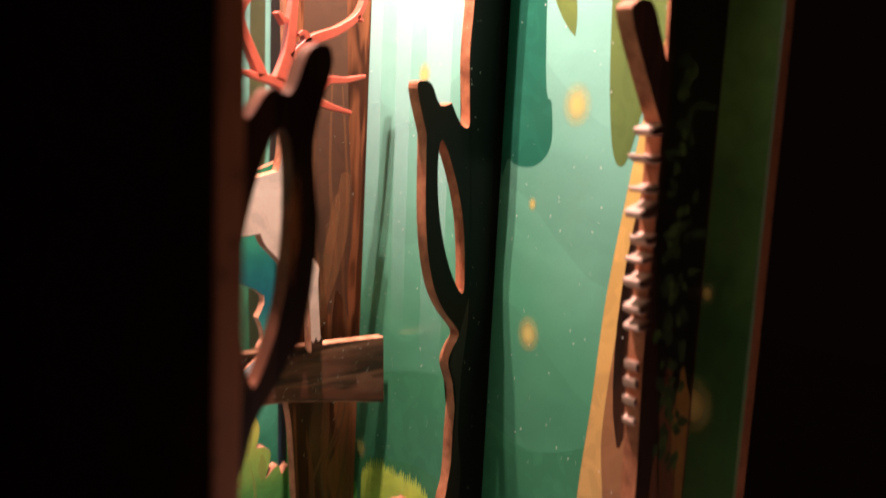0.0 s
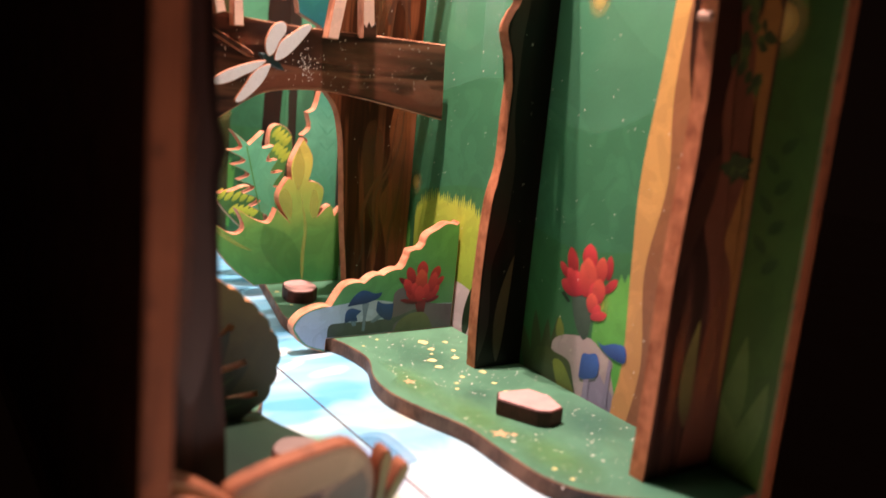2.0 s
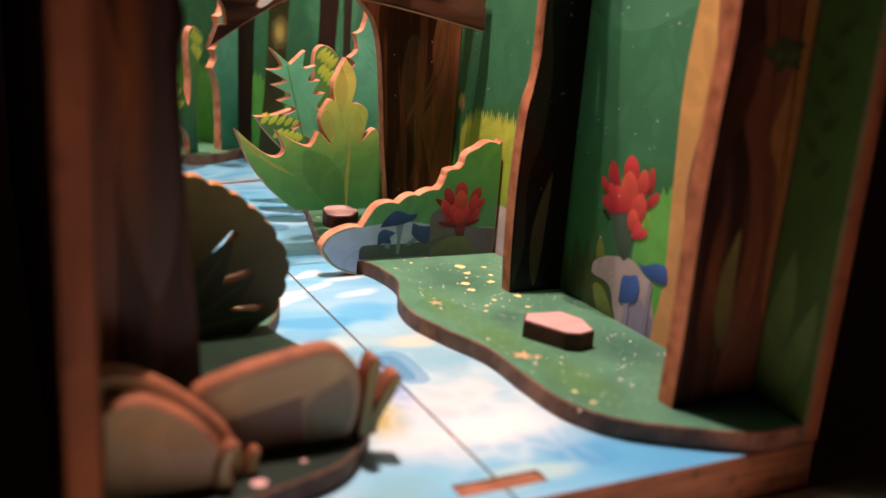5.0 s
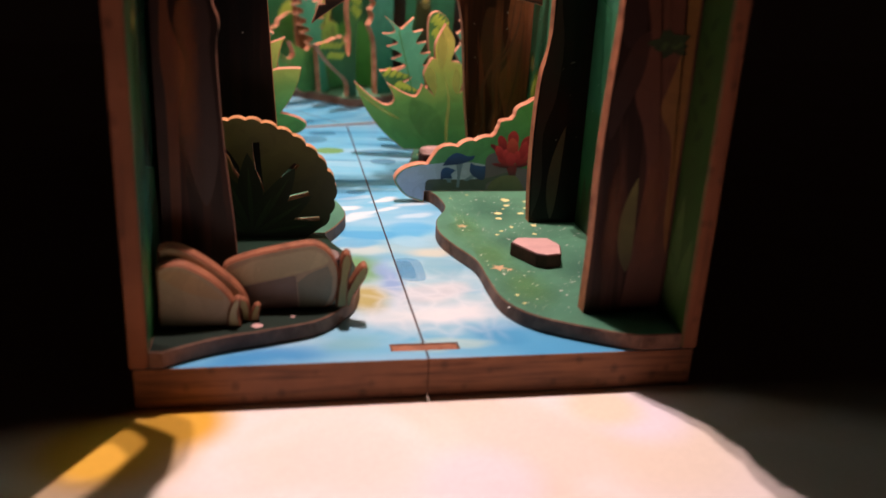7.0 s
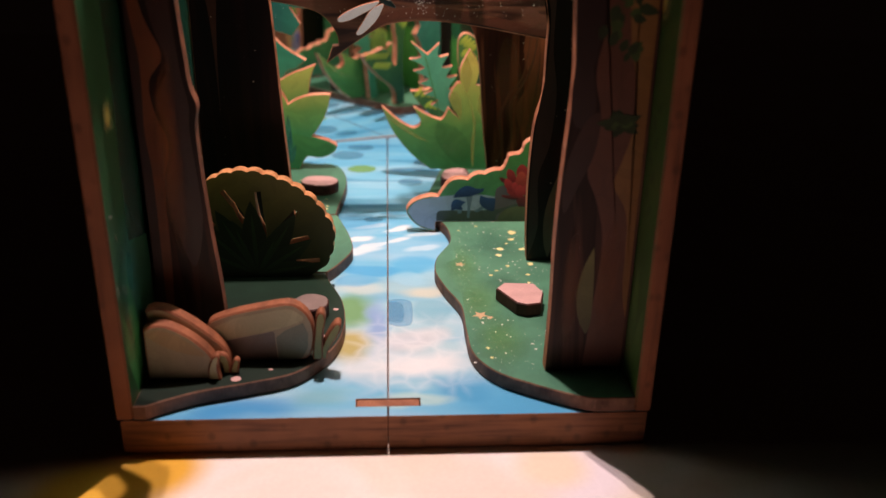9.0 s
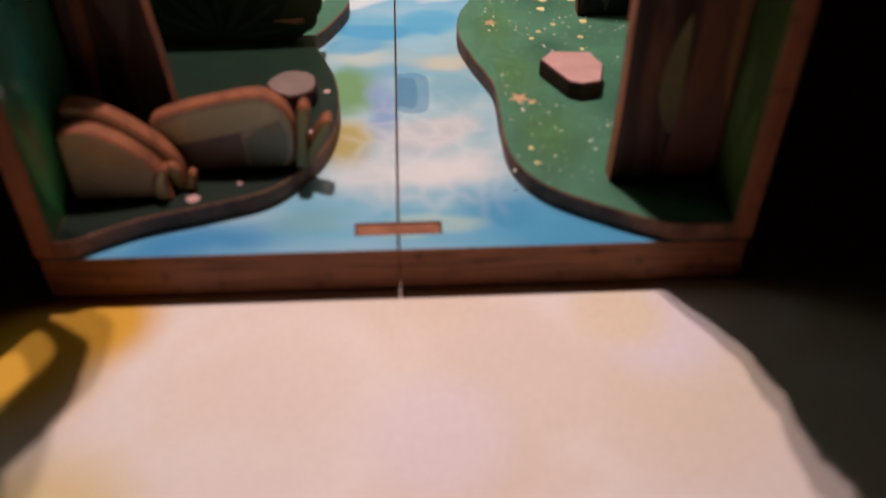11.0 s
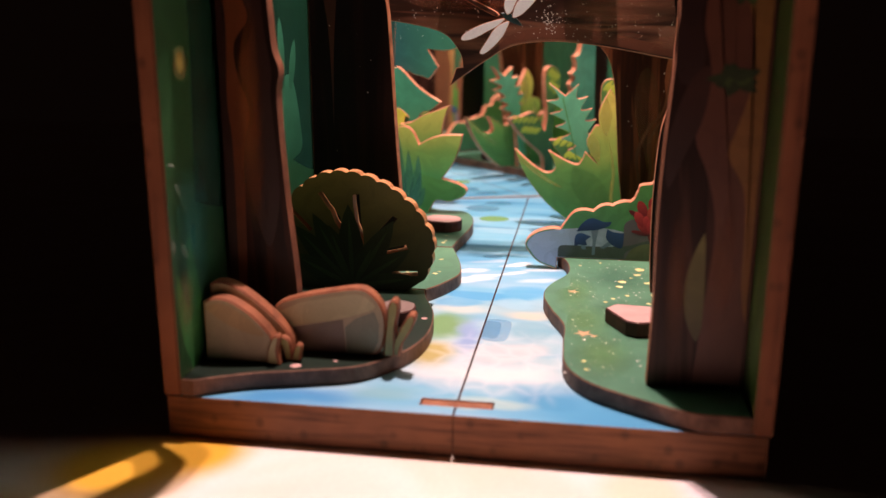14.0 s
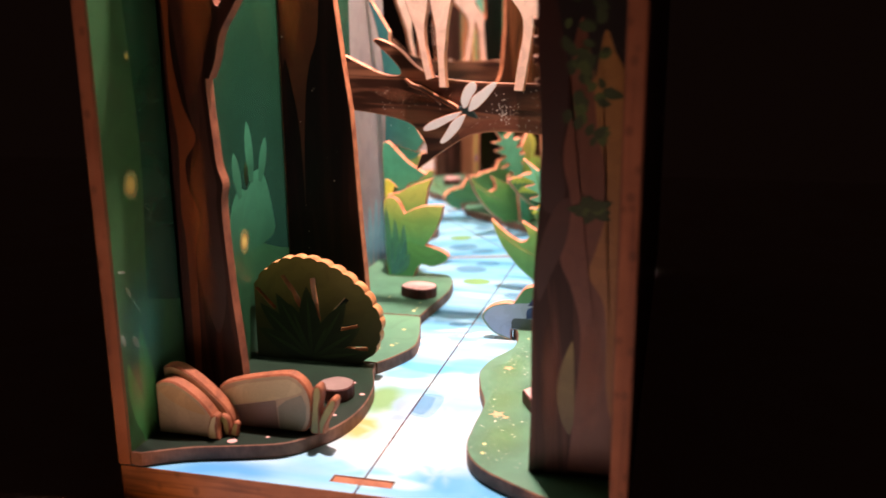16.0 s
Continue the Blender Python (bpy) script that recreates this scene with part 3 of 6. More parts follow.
def petal(base, ang, ln, w):
    """A rounded petal outline."""
    a = radians(ang)
    d, s = Vector((math.cos(a), math.sin(a))), Vector((-math.sin(a), math.cos(a)))
    half = [(0, 0.22), (0.25, 0.42), (0.5, 0.5), (0.75, 0.42), (0.92, 0.22), (1.0, 0.0)]
    pts = [Vector(base) + d * ln * t + s * w * h for t, h in half] + [Vector(base) + d * ln * t - s * w * h for t, h in half[-2::-1]]
    return [tuple(p) for p in pts]


# far hills and light shafts
wall_ink("painted_hill", wall_r, curve([(Y0, 0, 1), (Y0, 58), (20, 61), (45, 52), (75, 60), (110, 54), (150, 62), (Y1, 58), (Y1, 0, 1)], 6), printed("hill_print", "2e6444", "468862", patch=0.4), 1)
wall_ink("painted_hill", wall_r, curve([(Y0, 0, 1), (Y0, 31), (22, 34), (48, 30), (80, 36), (120, 30), (Y1, 34), (Y1, 0, 1)], 6), printed("near_hill_print", "2c5e36", "3c784c", patch=0.4), 2)
k = Mat("pale_light_shaft_print", 0.2, 0, 0.5)
sep = k.t.nodes.new("ShaderNodeSeparateXYZ")
k.link(k.coords(kind="Generated"), sep.inputs[0])
k.link(k.ramp(sep.outputs["Z"], [(0.0, white(0)), (0.35, white(0.45)), (0.7, white(0.7))]), k.b.inputs["Alpha"])
SHAFT = k.base(srgb("c0e4de"))
for ya, yb, zb in ((73, 84, 58), (88, 96, 66), (100, 109, 72)):
    wall_ink("painted_light_shaft", wall_r, [(ya + 2, zb), (yb - 1, zb), (yb, 250), (ya, 250)], SHAFT, 2)
HANG = printed("dark_hanging_leaf_print", "276a54", "1f5c4c", patch=0.3)
wall_ink("painted_hanging_leaf", wall_r, curve([(57, 250, 1), (57, 120), (54, 111), (47, 110), (42.5, 114), (42.5, 122), (45, 138), (46, 250, 1)], 6), HANG, 3)
wall_ink("painted_branch_leaf", wall_r, leaf((43, 150), (37.4, 135), 5), OLIVE, 4)

# dark undergrowth printed along the front of both walls
# the lighter stop halfway up paints in light falling on the right strip
DUSK = printed("dark_undergrowth_print", "", "", patch=0.3, stops=((0.0, "3a5a26"), (0.35, "34562a"), (0.55, "6a8c48"), (1.0, "3a6a3c")))
for wl in (wall_r, wall_l):
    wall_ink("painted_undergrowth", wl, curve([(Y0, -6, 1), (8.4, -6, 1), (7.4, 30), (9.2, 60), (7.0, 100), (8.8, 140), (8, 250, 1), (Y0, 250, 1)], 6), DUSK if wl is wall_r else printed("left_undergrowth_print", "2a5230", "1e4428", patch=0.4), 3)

# lime grass over a pale stone
wall_ink("painted_grass", wall_r, ragged(74, 106, 8, 34, 0.9), LIME, 4)
wall_ink("painted_stone", wall_r, curve([(73, 0, 1), (73, 9), (80, 13), (90, 13.4), (97, 10), (98, 0, 1)], 5), PINKROCK, 5)
wall_ink("painted_leaf", wall_r, leaf((81, 2), (79, 14), 3), DARKLEAF, 6)

# red flower, stones and blue mushrooms
LILAC_STONE = printed("lilac_stone_shade_print", "74708c", "8e84a0", patch=0.4)
UNDER = printed("dark_olive_undergrowth_print", "2c3a28", "44502f", patch=0.5)
wall_ink("painted_bush", wall_r, curve([(38.6, 2, 1), (38.4, 17.0), (38.3, 20.6), (37.6, 24.1), (35.7, 25.2), (33.2, 26.8), (32.8, 28.4, 1), (31.6, 27.0, 1), (30.9, 29.0, 1), (29.8, 27.0), (28.6, 27.6, 1), (27, 24.0), (27, 2, 1)], 3), MIDGREEN, 4)
wall_ink("painted_glow", wall_r, disc(37.0, 21.6, 2.6, 3.8, 16), soft_spot("yellow_green_glow_print", "b4c05a", "YZ", 0.6), 5)
for a, b, w in (((53, 1), (55.6, 15.6), 3.4), ((51, 1), (51.4, 15.0), 3.2), ((55, 1), (60, 12), 3.2), ((49.4, 1), (48.4, 16.2), 2.6)):
    wall_ink("painted_leaf", wall_r, leaf(a, b, w), UNDER, 6)
wall_ink("painted_bud_leaf", wall_r, leaf((47.0, 11.4), (48.0, 16.2), 2.4), OLIVE, 7)
# pink stone in a darker copy: the middle tree's shadow is in its colour
wall_ink("painted_stone", wall_r, curve([(50.0, 0, 1), (49.6, 8.6), (48.9, 11.4), (45.4, 13.3), (40.4, 14.4), (38.2, 14.5), (35.9, 13.6), (32.3, 12.0), (32.4, 9.8), (31.0, 5.8), (31.4, 0, 1)], 5), printed("shaded_pink_stone_print", "94868c", "b6a4a6", patch=0.5), 7)
wall_ink("painted_stone_shade", wall_r, curve([(36.1, 8.8), (33.7, 7.4), (31.4, 5.8), (31.8, 0.4, 1), (40.0, 0.4, 1), (39.4, 3.4)], 4), LILAC_STONE, 8)
wall_ink("painted_undergrowth", wall_r, curve([(56.0, 0.2, 1), (54.6, 7.3), (50.8, 9.2), (48.2, 8.9), (43.9, 8.4), (42.0, 4.6), (40.0, 0.2, 1)], 4), UNDER, 9)
wall_ink("painted_leaf", wall_r, curve([(48.6, 6.6), (46.8, 7.8), (44.4, 6.6), (42.0, 3.4), (41.0, 0.8), (45.2, 1.0)], 4), OLIVE, 10)
wall_ink("painted_stalk", wall_r, curve([(44.9, 20.9), (43.3, 21.9), (40.3, 21.9), (39.2, 18.6), (39.3, 15.4), (40.6, 13.8), (42.6, 15.2), (44.2, 18.2)], 4), printed("grey_green_stalk_print", "36463c", "4a5a4c"), 11)
wall_ink("painted_bract", wall_r, [(48.2, 20.9), (47.4, 21.3), (45.2, 19.9), (46.0, 19.5)], DARKLEAF, 12)
for i, (base, tip, w, m) in enumerate((((44.6, 24.6), (46.7, 30.2), 3.2, RED_DIM), ((35.8, 26.4), (35.7, 31.0), 2.0, RED_DIM), ((40.9, 26.6), (41.3, 32.0), 4.2, RED), ((46.2, 24.2), (49.3, 26.8), 1.9, RED_DIM), ((37.9, 25.4), (37.5, 30.3), 3.1, RED_LIGHT), ((43.4, 21.8), (48.5, 23.2), 2.9, RED_DIM), ((36.4, 24.0), (33.3, 27.1), 1.8, RED_DIM),
                                       ((43.3, 22.0), (46.8, 26.2), 3.0, RED), ((42.6, 21.8), (44.8, 26.2), 3.4, RED), ((40.7, 22.0), (41.4, 29.4), 5.0, RED_LIGHT), ((39.0, 20.8), (38.8, 25.4), 3.2, RED), ((37.9, 21.6), (37.7, 26.3), 3.5, RED_LIGHT), ((39.1, 19.4), (39.3, 23.2), 3.2, RED_LIGHT), ((38.8, 18.6), (37.0, 21.4), 2.0, RED), ((39.2, 18.5), (35.0, 20.2), 1.8, RED))):
    d = Vector(tip) - Vector(base)
    wall_ink("petal", wall_r, petal(base, math.degrees(math.atan2(d.y, d.x)), d.length, w), m, 13 + i)
for stem, cap in (([(37.6, 1), (39.4, 1), (39.0, 8), (37.8, 8)], [(40.6, 8.0), (40.2, 11.1), (38.4, 11.7), (36.6, 12.3), (35.5, 10.7), (36.0, 8.1), (38.3, 6.9), (40.4, 6.4)]),
                  ([(32.6, 1), (34.0, 1), (33.2, 12.4), (32.4, 12.4)], [(36.8, 14.8, 1), (35.0, 14.5), (32.4, 15.6), (29.5, 15.8), (29.2, 13.0), (32.0, 12.8), (34.4, 13.2)])):
    wall_ink("painted_mushroom_stem", wall_r, stem, LILAC_STONE, 30)
    wall_ink("painted_mushroom_cap", wall_r, curve(cap, 4), BLUE, 31)

# tan trunk beside the front tree
wall_ink("painted_trunk", wall_r, curve([(10, 0, 1), (33.0, 0, 1), (30, 12), (30.5, 30), (30.8, 46), (28.5, 66), (26.5, 86), (23.5, 104), (19.5, 124), (16, 136), (10, 150, 1)], 6), TAN, 7)
wall_ink("painted_bark", wall_r, curve([(10, 0, 1), (28, 0, 1), (25.5, 14), (27.3, 30), (24.5, 46), (25.5, 62), (22.8, 86), (20.5, 102), (16, 124), (10, 140, 1)], 6), TAN_DARK, 8)
wall_ink("painted_bark_hollow", wall_r, leaf((21.5, 60), (18.5, 112), 6), BARK_WARM, 9)
wall_ink("painted_olive_leaf", wall_r, curve([(13, 250, 1), (29, 250, 1), (29, 150), (27.5, 118), (24, 112), (20, 124), (15, 140)], 6), OLIVE, 6)

# leaves near the front of both walls
PALE_LEAF = printed("pale_green_blade_print", "37582a", "5a7840", patch=0.3)
for wl in (wall_r, wall_l):
    for a, b, w in (((9, 2), (4, 26), 4.5), ((6, 1), (-1, 20), 4), ((3, 1), (7, 15), 3.5)):
        wall_ink("painted_leaf", wl, leaf(a, b, w, 0.06), PALE_LEAF if wl is wall_r else LEAF_DEEP, 4)
for i in range(7):
    wall_ink("painted_leaf", wall_r, leaf((3.5, 36 + i * 3), (3.5 + (2.6 if i % 2 else -2.6), 38.5 + i * 3), 1.6), printed("faint_dark_blade_print", "22421f", "2a4a24", patch=0.3), 5)

# left wall: tufts of pale plants, a grey trunk and far bushes
PALE_PLANT = printed("pale_teal_plant_print", "1f5640", "347a60", patch=0.4)
wall_ink("painted_plant", wall_l, curve([(42, 30), (42.6, 39.6), (47, 44.6), (51.6, 43.8), (56, 47.6), (61, 46), (65, 36.6), (64, 30)], 4), PALE_PLANT, 3)
for base, ang, ln, w in (((47.8, 42.4), 102, 11, 3.8), ((54.2, 45), 94, 14.6, 4.2), ((58.8, 44.6), 68, 11, 4.0)):
    wall_ink("painted_plant", wall_l, petal(base, ang, ln, w), PALE_PLANT, 4)
wall_ink("painted_leaf", wall_l, petal((51.4, 44.4), 88, 6, 2.2), DARKLEAF, 5)
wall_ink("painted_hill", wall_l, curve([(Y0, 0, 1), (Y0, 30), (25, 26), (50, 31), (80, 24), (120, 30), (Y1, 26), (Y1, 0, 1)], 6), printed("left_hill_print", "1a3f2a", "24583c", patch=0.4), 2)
GREYTRUNK = printed("grey_brown_trunk_print", "868488", "a8948a", patch=0.4)
wall_ink("painted_trunk", wall_l, curve([(124, 0, 1), (160, 0, 1), (161, 40), (163, 90), (161, 250, 1), (128, 250, 1), (127, 100), (126, 40)], 5), GREYTRUNK, 3)
BLUE_PLANT = printed("blue_grey_plant_print", "3f7a86", "6fa2a8", patch=0.4)
for cy, hgt, lean in ((136, 19, -2), (141, 22, 0), (146, 23, 2), (151, 21, 3), (156, 18, 4)):
    wall_ink("painted_plant", wall_l, leaf((cy, 2), (cy + lean, 2 + hgt), 5.0), BLUE_PLANT, 5)
wall_ink("painted_bush", wall_l, ragged(164, 184, 2, 36, 2.2), MIDGREEN, 4)
wall_ink("painted_bush", wall_r, ragged(108, 172, 2, 30, 2.2), MIDGREEN, 4)
for wl, y, z, r in ((wall_r, 36, 122.4, 2.1), (wall_r, 46.1, 76.1, 1.8), (wall_r, 46.6, 102.5, 0.7), (wall_r, 6.8, 72.5, 2.4), (wall_r, 6, 92, 0.9), (wall_r, 107, 33, 1.5),
                    (wall_r, 84, 128, 1.4), (wall_l, 5.2, 52.8, 1.4), (wall_l, 48.4, 32, 1.5), (wall_l, 7.5, 76, 0.5)):
    wall_ink("painted_firefly", wl, disc(y, z, r * 1.9, r * 2.3), FIREFLY, 9)
# reflections low on the glossy left wall, painted on as soft teal and cream spots
WALL_SHEEN = soft_spot("teal_reflection_tint", "3c8a80", "YZ", 0.6)
wall_ink("painted_glow", wall_l, disc(6.0, 25, 7, 13, 20), WALL_SHEEN, 7)
wall_ink("painted_glow", wall_l, disc(1.5, 15, 3.5, 6, 20), soft_spot("cream_reflection_tint", "a8a070", "YZ", 0.45), 8)
# scuffs on the gloss, with the glare on them put into their pale colour
SCUFF = thin_ink("pale_scuff", "cfd8c8", 0.35)
for p, q, w in (((-1.4, 37.8), (1.0, 37.2), 0.5), ((0.6, 34.4), (2.2, 32.0), 0.7), ((2.4, 31.4), (5.4, 27.4), 0.35), ((-2.0, 26.0), (-1.2, 23.4), 0.9), ((1.4, 24.6), (3.2, 21.6), 1.3)):
    wall_ink("scuff", wall_l, leaf(p, q, w), SCUFF, 6)
BACK_TRUNK = printed("dark_far_trunk_print", "24130c", "3a2216", patch=0.5)
for ya, yb in ((145, 157.5), (181, 190)):
    wall_ink("painted_trunk", wall_r, curve([(ya, 0, 1), (yb, 0, 1), (yb - 1, 40), (yb + 0.6, 90), (yb, 250, 1), (ya + 1.5, 250, 1), (ya + 0.6, 90), (ya + 1.4, 40)], 5), BACK_TRUNK, 7)
wall_ink("painted_trunk", wall_r, curve([(160, 0, 1), (171, 0, 1), (170, 40), (171.5, 90), (170, 250, 1), (162, 250, 1), (161, 90), (162.4, 40)], 5), printed("olive_far_trunk_print", "3a3a1e", "565028", patch=0.5), 6)
wall_ink("painted_firefly", wall_r, disc(167, 41.5, 4, 6), FIREFLY, 9)


# ---- banks and stones ----
def bank(label, outline, mat=BANK):
    ob = part("river_bank", sheet(outline, 0.02, 3.0, "z", soft=0.2), [mat, EDGE_BANK])
    return tagged(ob, label, "river bank", "banks along the river")


bank_r = bank("green plywood river bank with wavy brown edge and yellow specks",
              curve([(W - .1, Y0 + .1, 1), (W - .1, 88.4, 1), (12.8, 88.4, 1), (15.2, 82), (15.7, 72), (12.0, 62), (11.1, 53.5), (13.0, 44.5), (15.8, 35), (16.0, 24), (16.7, 14),
                     (20.5, 7.0), (27.5, 2.0), (34, -1.6), (37.5, Y0 + .1, 1)], 6))
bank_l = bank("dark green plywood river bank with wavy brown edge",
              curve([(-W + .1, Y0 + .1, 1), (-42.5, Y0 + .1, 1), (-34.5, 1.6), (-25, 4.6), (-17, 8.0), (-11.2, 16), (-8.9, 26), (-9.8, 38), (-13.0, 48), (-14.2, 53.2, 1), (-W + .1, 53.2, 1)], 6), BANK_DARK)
bank_lm = bank("light green plywood river bank behind the fan bush",
               curve([(-W + .1, 53.6, 1), (-14.0, 53.6, 1), (-11.2, 59), (-8.6, 67), (-9.6, 76), (-11.8, 85), (-13.5, 91, 1), (-W + .1, 91, 1)], 6))
bank_r2 = bank("small green river bank at the foot of the big trunk",
               curve([(W - .1, 91.6, 1), (W - .1, 156, 1), (23, 156), (19.5, 146), (17.8, 137), (16.2, 130), (14.3, 121), (12.3, 112), (10.8, 104), (11, 96), (14, 91.6, 1)], 6))
bank_l2 = bank("small green river bank below broad leaves",
               curve([(-W + .1, 91.6, 1), (-13.8, 91.6, 1), (-13.4, 99), (-12.3, 110), (-12, 120), (-13.5, 130), (-17, 136.5), (-26, 138.5), (-31, 152, 1), (-W + .1, 152, 1)], 6))


def stone(label, ctrl, z=3.0, hgt=3.0, top=STONE_TOP):
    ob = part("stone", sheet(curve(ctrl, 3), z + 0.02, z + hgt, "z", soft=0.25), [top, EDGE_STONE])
    return tagged(ob, label, "stone", "flat wooden stones")


stone("flat pale pink wooden stone on the green bank", [(23.6, 37.5, 1), (25.6, 40.4, 1), (32.2, 39.8, 1), (33.7, 35.3, 1), (32.4, 30.0, 1), (29.2, 29.2, 1), (27.2, 30.2, 1)])
stone("flat greyish wooden stone on the shaded bank", [(-20.2, 31.6), (-17.2, 35.8), (-12.9, 34.2), (-12.7, 29.5), (-16.5, 27.6)], top=STONE_DARK)
stone("flat pink wooden stone below broad leaves", [(-24.4, 109.5), (-23.0, 115.5), (-16.0, 115.2), (-14.0, 110), (-18.0, 106.6)])
stone("flat pink wooden stone behind the scalloped bush", [(15.6, 114), (17.6, 122), (23.2, 122.8), (24.0, 116), (20.0, 111.6)])

# yellow printed flowers on the right bank, paler flecks on the others
random.seed(4)
dots = [(32.1, 77.4, 1.25), (31.3, 72.8, 0.75), (27.8, 66.5, 0.9), (27.1, 62.6, 0.75), (33.3, 66.3, 0.9), (34.1, 57.1, 0.9), (28.5, 56.1, 0.5), (25.5, 53.4, 0.4), (24.0, 50.8, 0.45), (32.6, 51.0, 0.5), (32.2, 46.5, 0.45), (35.5, 70.5, 0.5),
        (29.8, 70.0, 0.4), (20.2, 12.1, 0.35), (19.8, 16.0, 0.4), (36.8, 76.0, 0.6), (23.2, 82.0, 0.4), (18.4, 79.0, 0.35)]
for x, y, r in dots:
    part("printed_flower", ink(disc(x, y, r, r, 11, 0.34), 3.02, "z"), YELLOW, bank_r)


def star(x, y, r, turn):
    """A small five-petalled blossom outline."""
    return [(x + r * (1.0 if i % 2 else 0.42) * math.cos(turn + math.pi * i / 5), y + r * (1.0 if i % 2 else 0.42) * math.sin(turn + math.pi * i / 5)) for i in range(10)]


BLOSSOM = plain("dull_peach_blossom_print", "c4a07c", 0.5, 0.3)
for x, y, r in ((17.2, 57.2, 1.5), (19.6, 30.4, 2.0), (21.6, 29.2, 0.9)):
    part("printed_blossom", ink(star(x, y, r, y), 3.03, "z"), BLOSSOM, bank_r)
BANK_LIGHT = soft_spot("light_grass_print", "6a9a58", "XY", 0.42)
BANK_TEAL = soft_spot("dark_teal_grass_print", "2c5850", "XY", 0.28)
for x, y, rx, ry, m in ((15.5, 57, 7, 14, BANK_LIGHT), (19, 38, 7, 13, BANK_LIGHT), (21, 20, 8, 13, BANK_LIGHT), (27, 70, 10, 14, BANK_TEAL), (26, 47, 6, 7, BANK_TEAL), (38, 28, 8, 12, BANK_TEAL)):
    part("printed_grass_patch", ink([(max(p, 16.4 if q > 58 or q < 44 else 12.6), q) for p, q in disc(x, y, rx, ry, 24)], 3.01, "z"), m, bank_r)
for i in range(16):
    x, y = random.uniform(-24, -13), random.uniform(55, 88)
    part("printed_flower", ink(disc(x, y, random.uniform(0.25, 0.6), None, 8, 0.2), 3.02, "z"), YELLOW, bank_lm)
for x, y, r in ((-28, 2.8 + 3, 1.0), (-13, 22, 0.5), (-11, 34, 0.6), (-15, 40, 0.5), (-22, 9, 0.4)):
    part("printed_flower", ink(disc(x, y, r, r, 8, 0.2), 3.02, "z"), STONE_TOP, bank_l)

# fine pale flecks strewn over the right bank
bm = bmesh.new()
for i in range(420):
    x, y = random.uniform(16, 43), random.uniform(6, 87)
    if 22 < x < 35 and 28 < y < 42 or (x > 28 and y < 12):
        continue
    r = 0.07 + 0.2 * random.random() ** 2.5
    bm.faces.new([bm.verts.new((x + p, y + q, 3.05)) for p, q in disc(0, 0, r, None, 5, 0.3)])
tagged(part("printed_flecks", bm, DUST, bank_r, "fine pale flecks"), kind="stuff")
bm = bmesh.new()
for i in range(320):
    y, z = random.uniform(12, 110), random.uniform(3, 150)
    r = random.uniform(0.06, 0.2)
    bm.faces.new([bm.verts.new((W - 0.15, y + p, z + q)) for p, q in disc(0, 0, r, None, 5, 0.3)])
tagged(part("dust_specks", bm, DUST, wall_r, "fine white dust specks"), kind="stuff")
for b_ob, xs, ys in ((bank_r2, (15, 32), (100, 124)), (bank_l2, (-30, -15), (95, 124))):
    for i in range(9):
        part("printed_flower", ink(disc(random.uniform(*xs), random.uniform(*ys), random.uniform(0.3, 0.6), None, 8, 0.2), 3.02, "z"), YELLOW, b_ob)

# lily pads and the pool printed on the river
POOL = thin_ink("blue_pool_print", "4a9ccc", 0.32)
for ctrl in ([(0.2, 32.6, 1), (2.0, 31.4), (4.4, 31.8), (5.3, 34), (5.4, 42.0), (4.6, 44), (2.6, 44.8), (0.2, 44.4, 1)], [(0.2, 34.0, 1), (2.4, 33.0), (3.4, 35), (3.4, 41.0), (2.6, 43), (0.2, 43.4, 1)]):
    part("printed_pool", ink(curve(ctrl, 4), 0.02, "z"), POOL, bpy.data.objects["floor_right"])
LILY = thin_ink("lily_pad_print", "7fb468", 0.75)
LILY_DARK = thin_ink("dark_lily_pad_print", "2f7898", 0.35)
n_pad = 0
floor_ob = {"l": bpy.data.objects["floor_left"], "r": bpy.data.objects["floor_right"]}
for side, x, y, rx, ry, m in (("l", -8.1, 141, 4.5, 3.8, LILY), ("l", -9, 165, 4.4, 3.2, LILY_DARK), ("l", -13.2, 156, 5.4, 4.8, LILY_DARK), ("r", 7, 127.6, 3.8, 3.6, LILY_DARK), ("r", 8, 140, 7.6, 2.2, LILY_DARK), ("l", -3.8, 95.2, 2.6, 2.0, LILY_DARK)):
    n_pad += 1
    part("printed_pad", ink(disc(x, y, rx, ry, 22, 0.0), 0.03 + 0.003 * n_pad, "z"), m, floor_ob[side])


# ---- trees ----
BARK_STREAK = soft_spot("bark_streak_print", "8a5436", "XZ", 0.55)
BARK_BROWN = printed("red_brown_bark_print", "4e2c1e", "6a4028", patch=0.5)
def tree(name, label, y0, y1, outline, holes=(), mat=BARK_DARK, x=0.0, edge=EDGE_TREE):
    r = root(name, x, (y0 + y1) / 2, 3.0, label, "tree", "cut-out trees")
    part("trunk_board", sheet(outline, y0, y1, "y", holes, soft=0.15), [mat, edge], r)
    return r


# middle right tree with a looped branch
tm_out = curve([(W - .15, 3.02, 1), (33.4, 3.02, 1), (32.9, 12), (32.8, 25), (33.5, 37), (35.0, 43.5), (35.2, 53), (35.3, 62), (33.4, 68.6), (34.6, 72.0), (36.2, 75), (31.8, 80.5), (28.9, 87),
                (27.3, 98), (27.3, 115.5, 1), (25.0, 124.0), (26.6, 125.5), (28.6, 124.8), (30.6, 121.2), (33.6, 121.6, 1), (35.4, 118.4), (37.4, 116.9), (38.4, 119), (38.0, 131), (39.2, 145), (40, 175), (40.5, 254, 1), (W - .15, 254, 1)], 5)
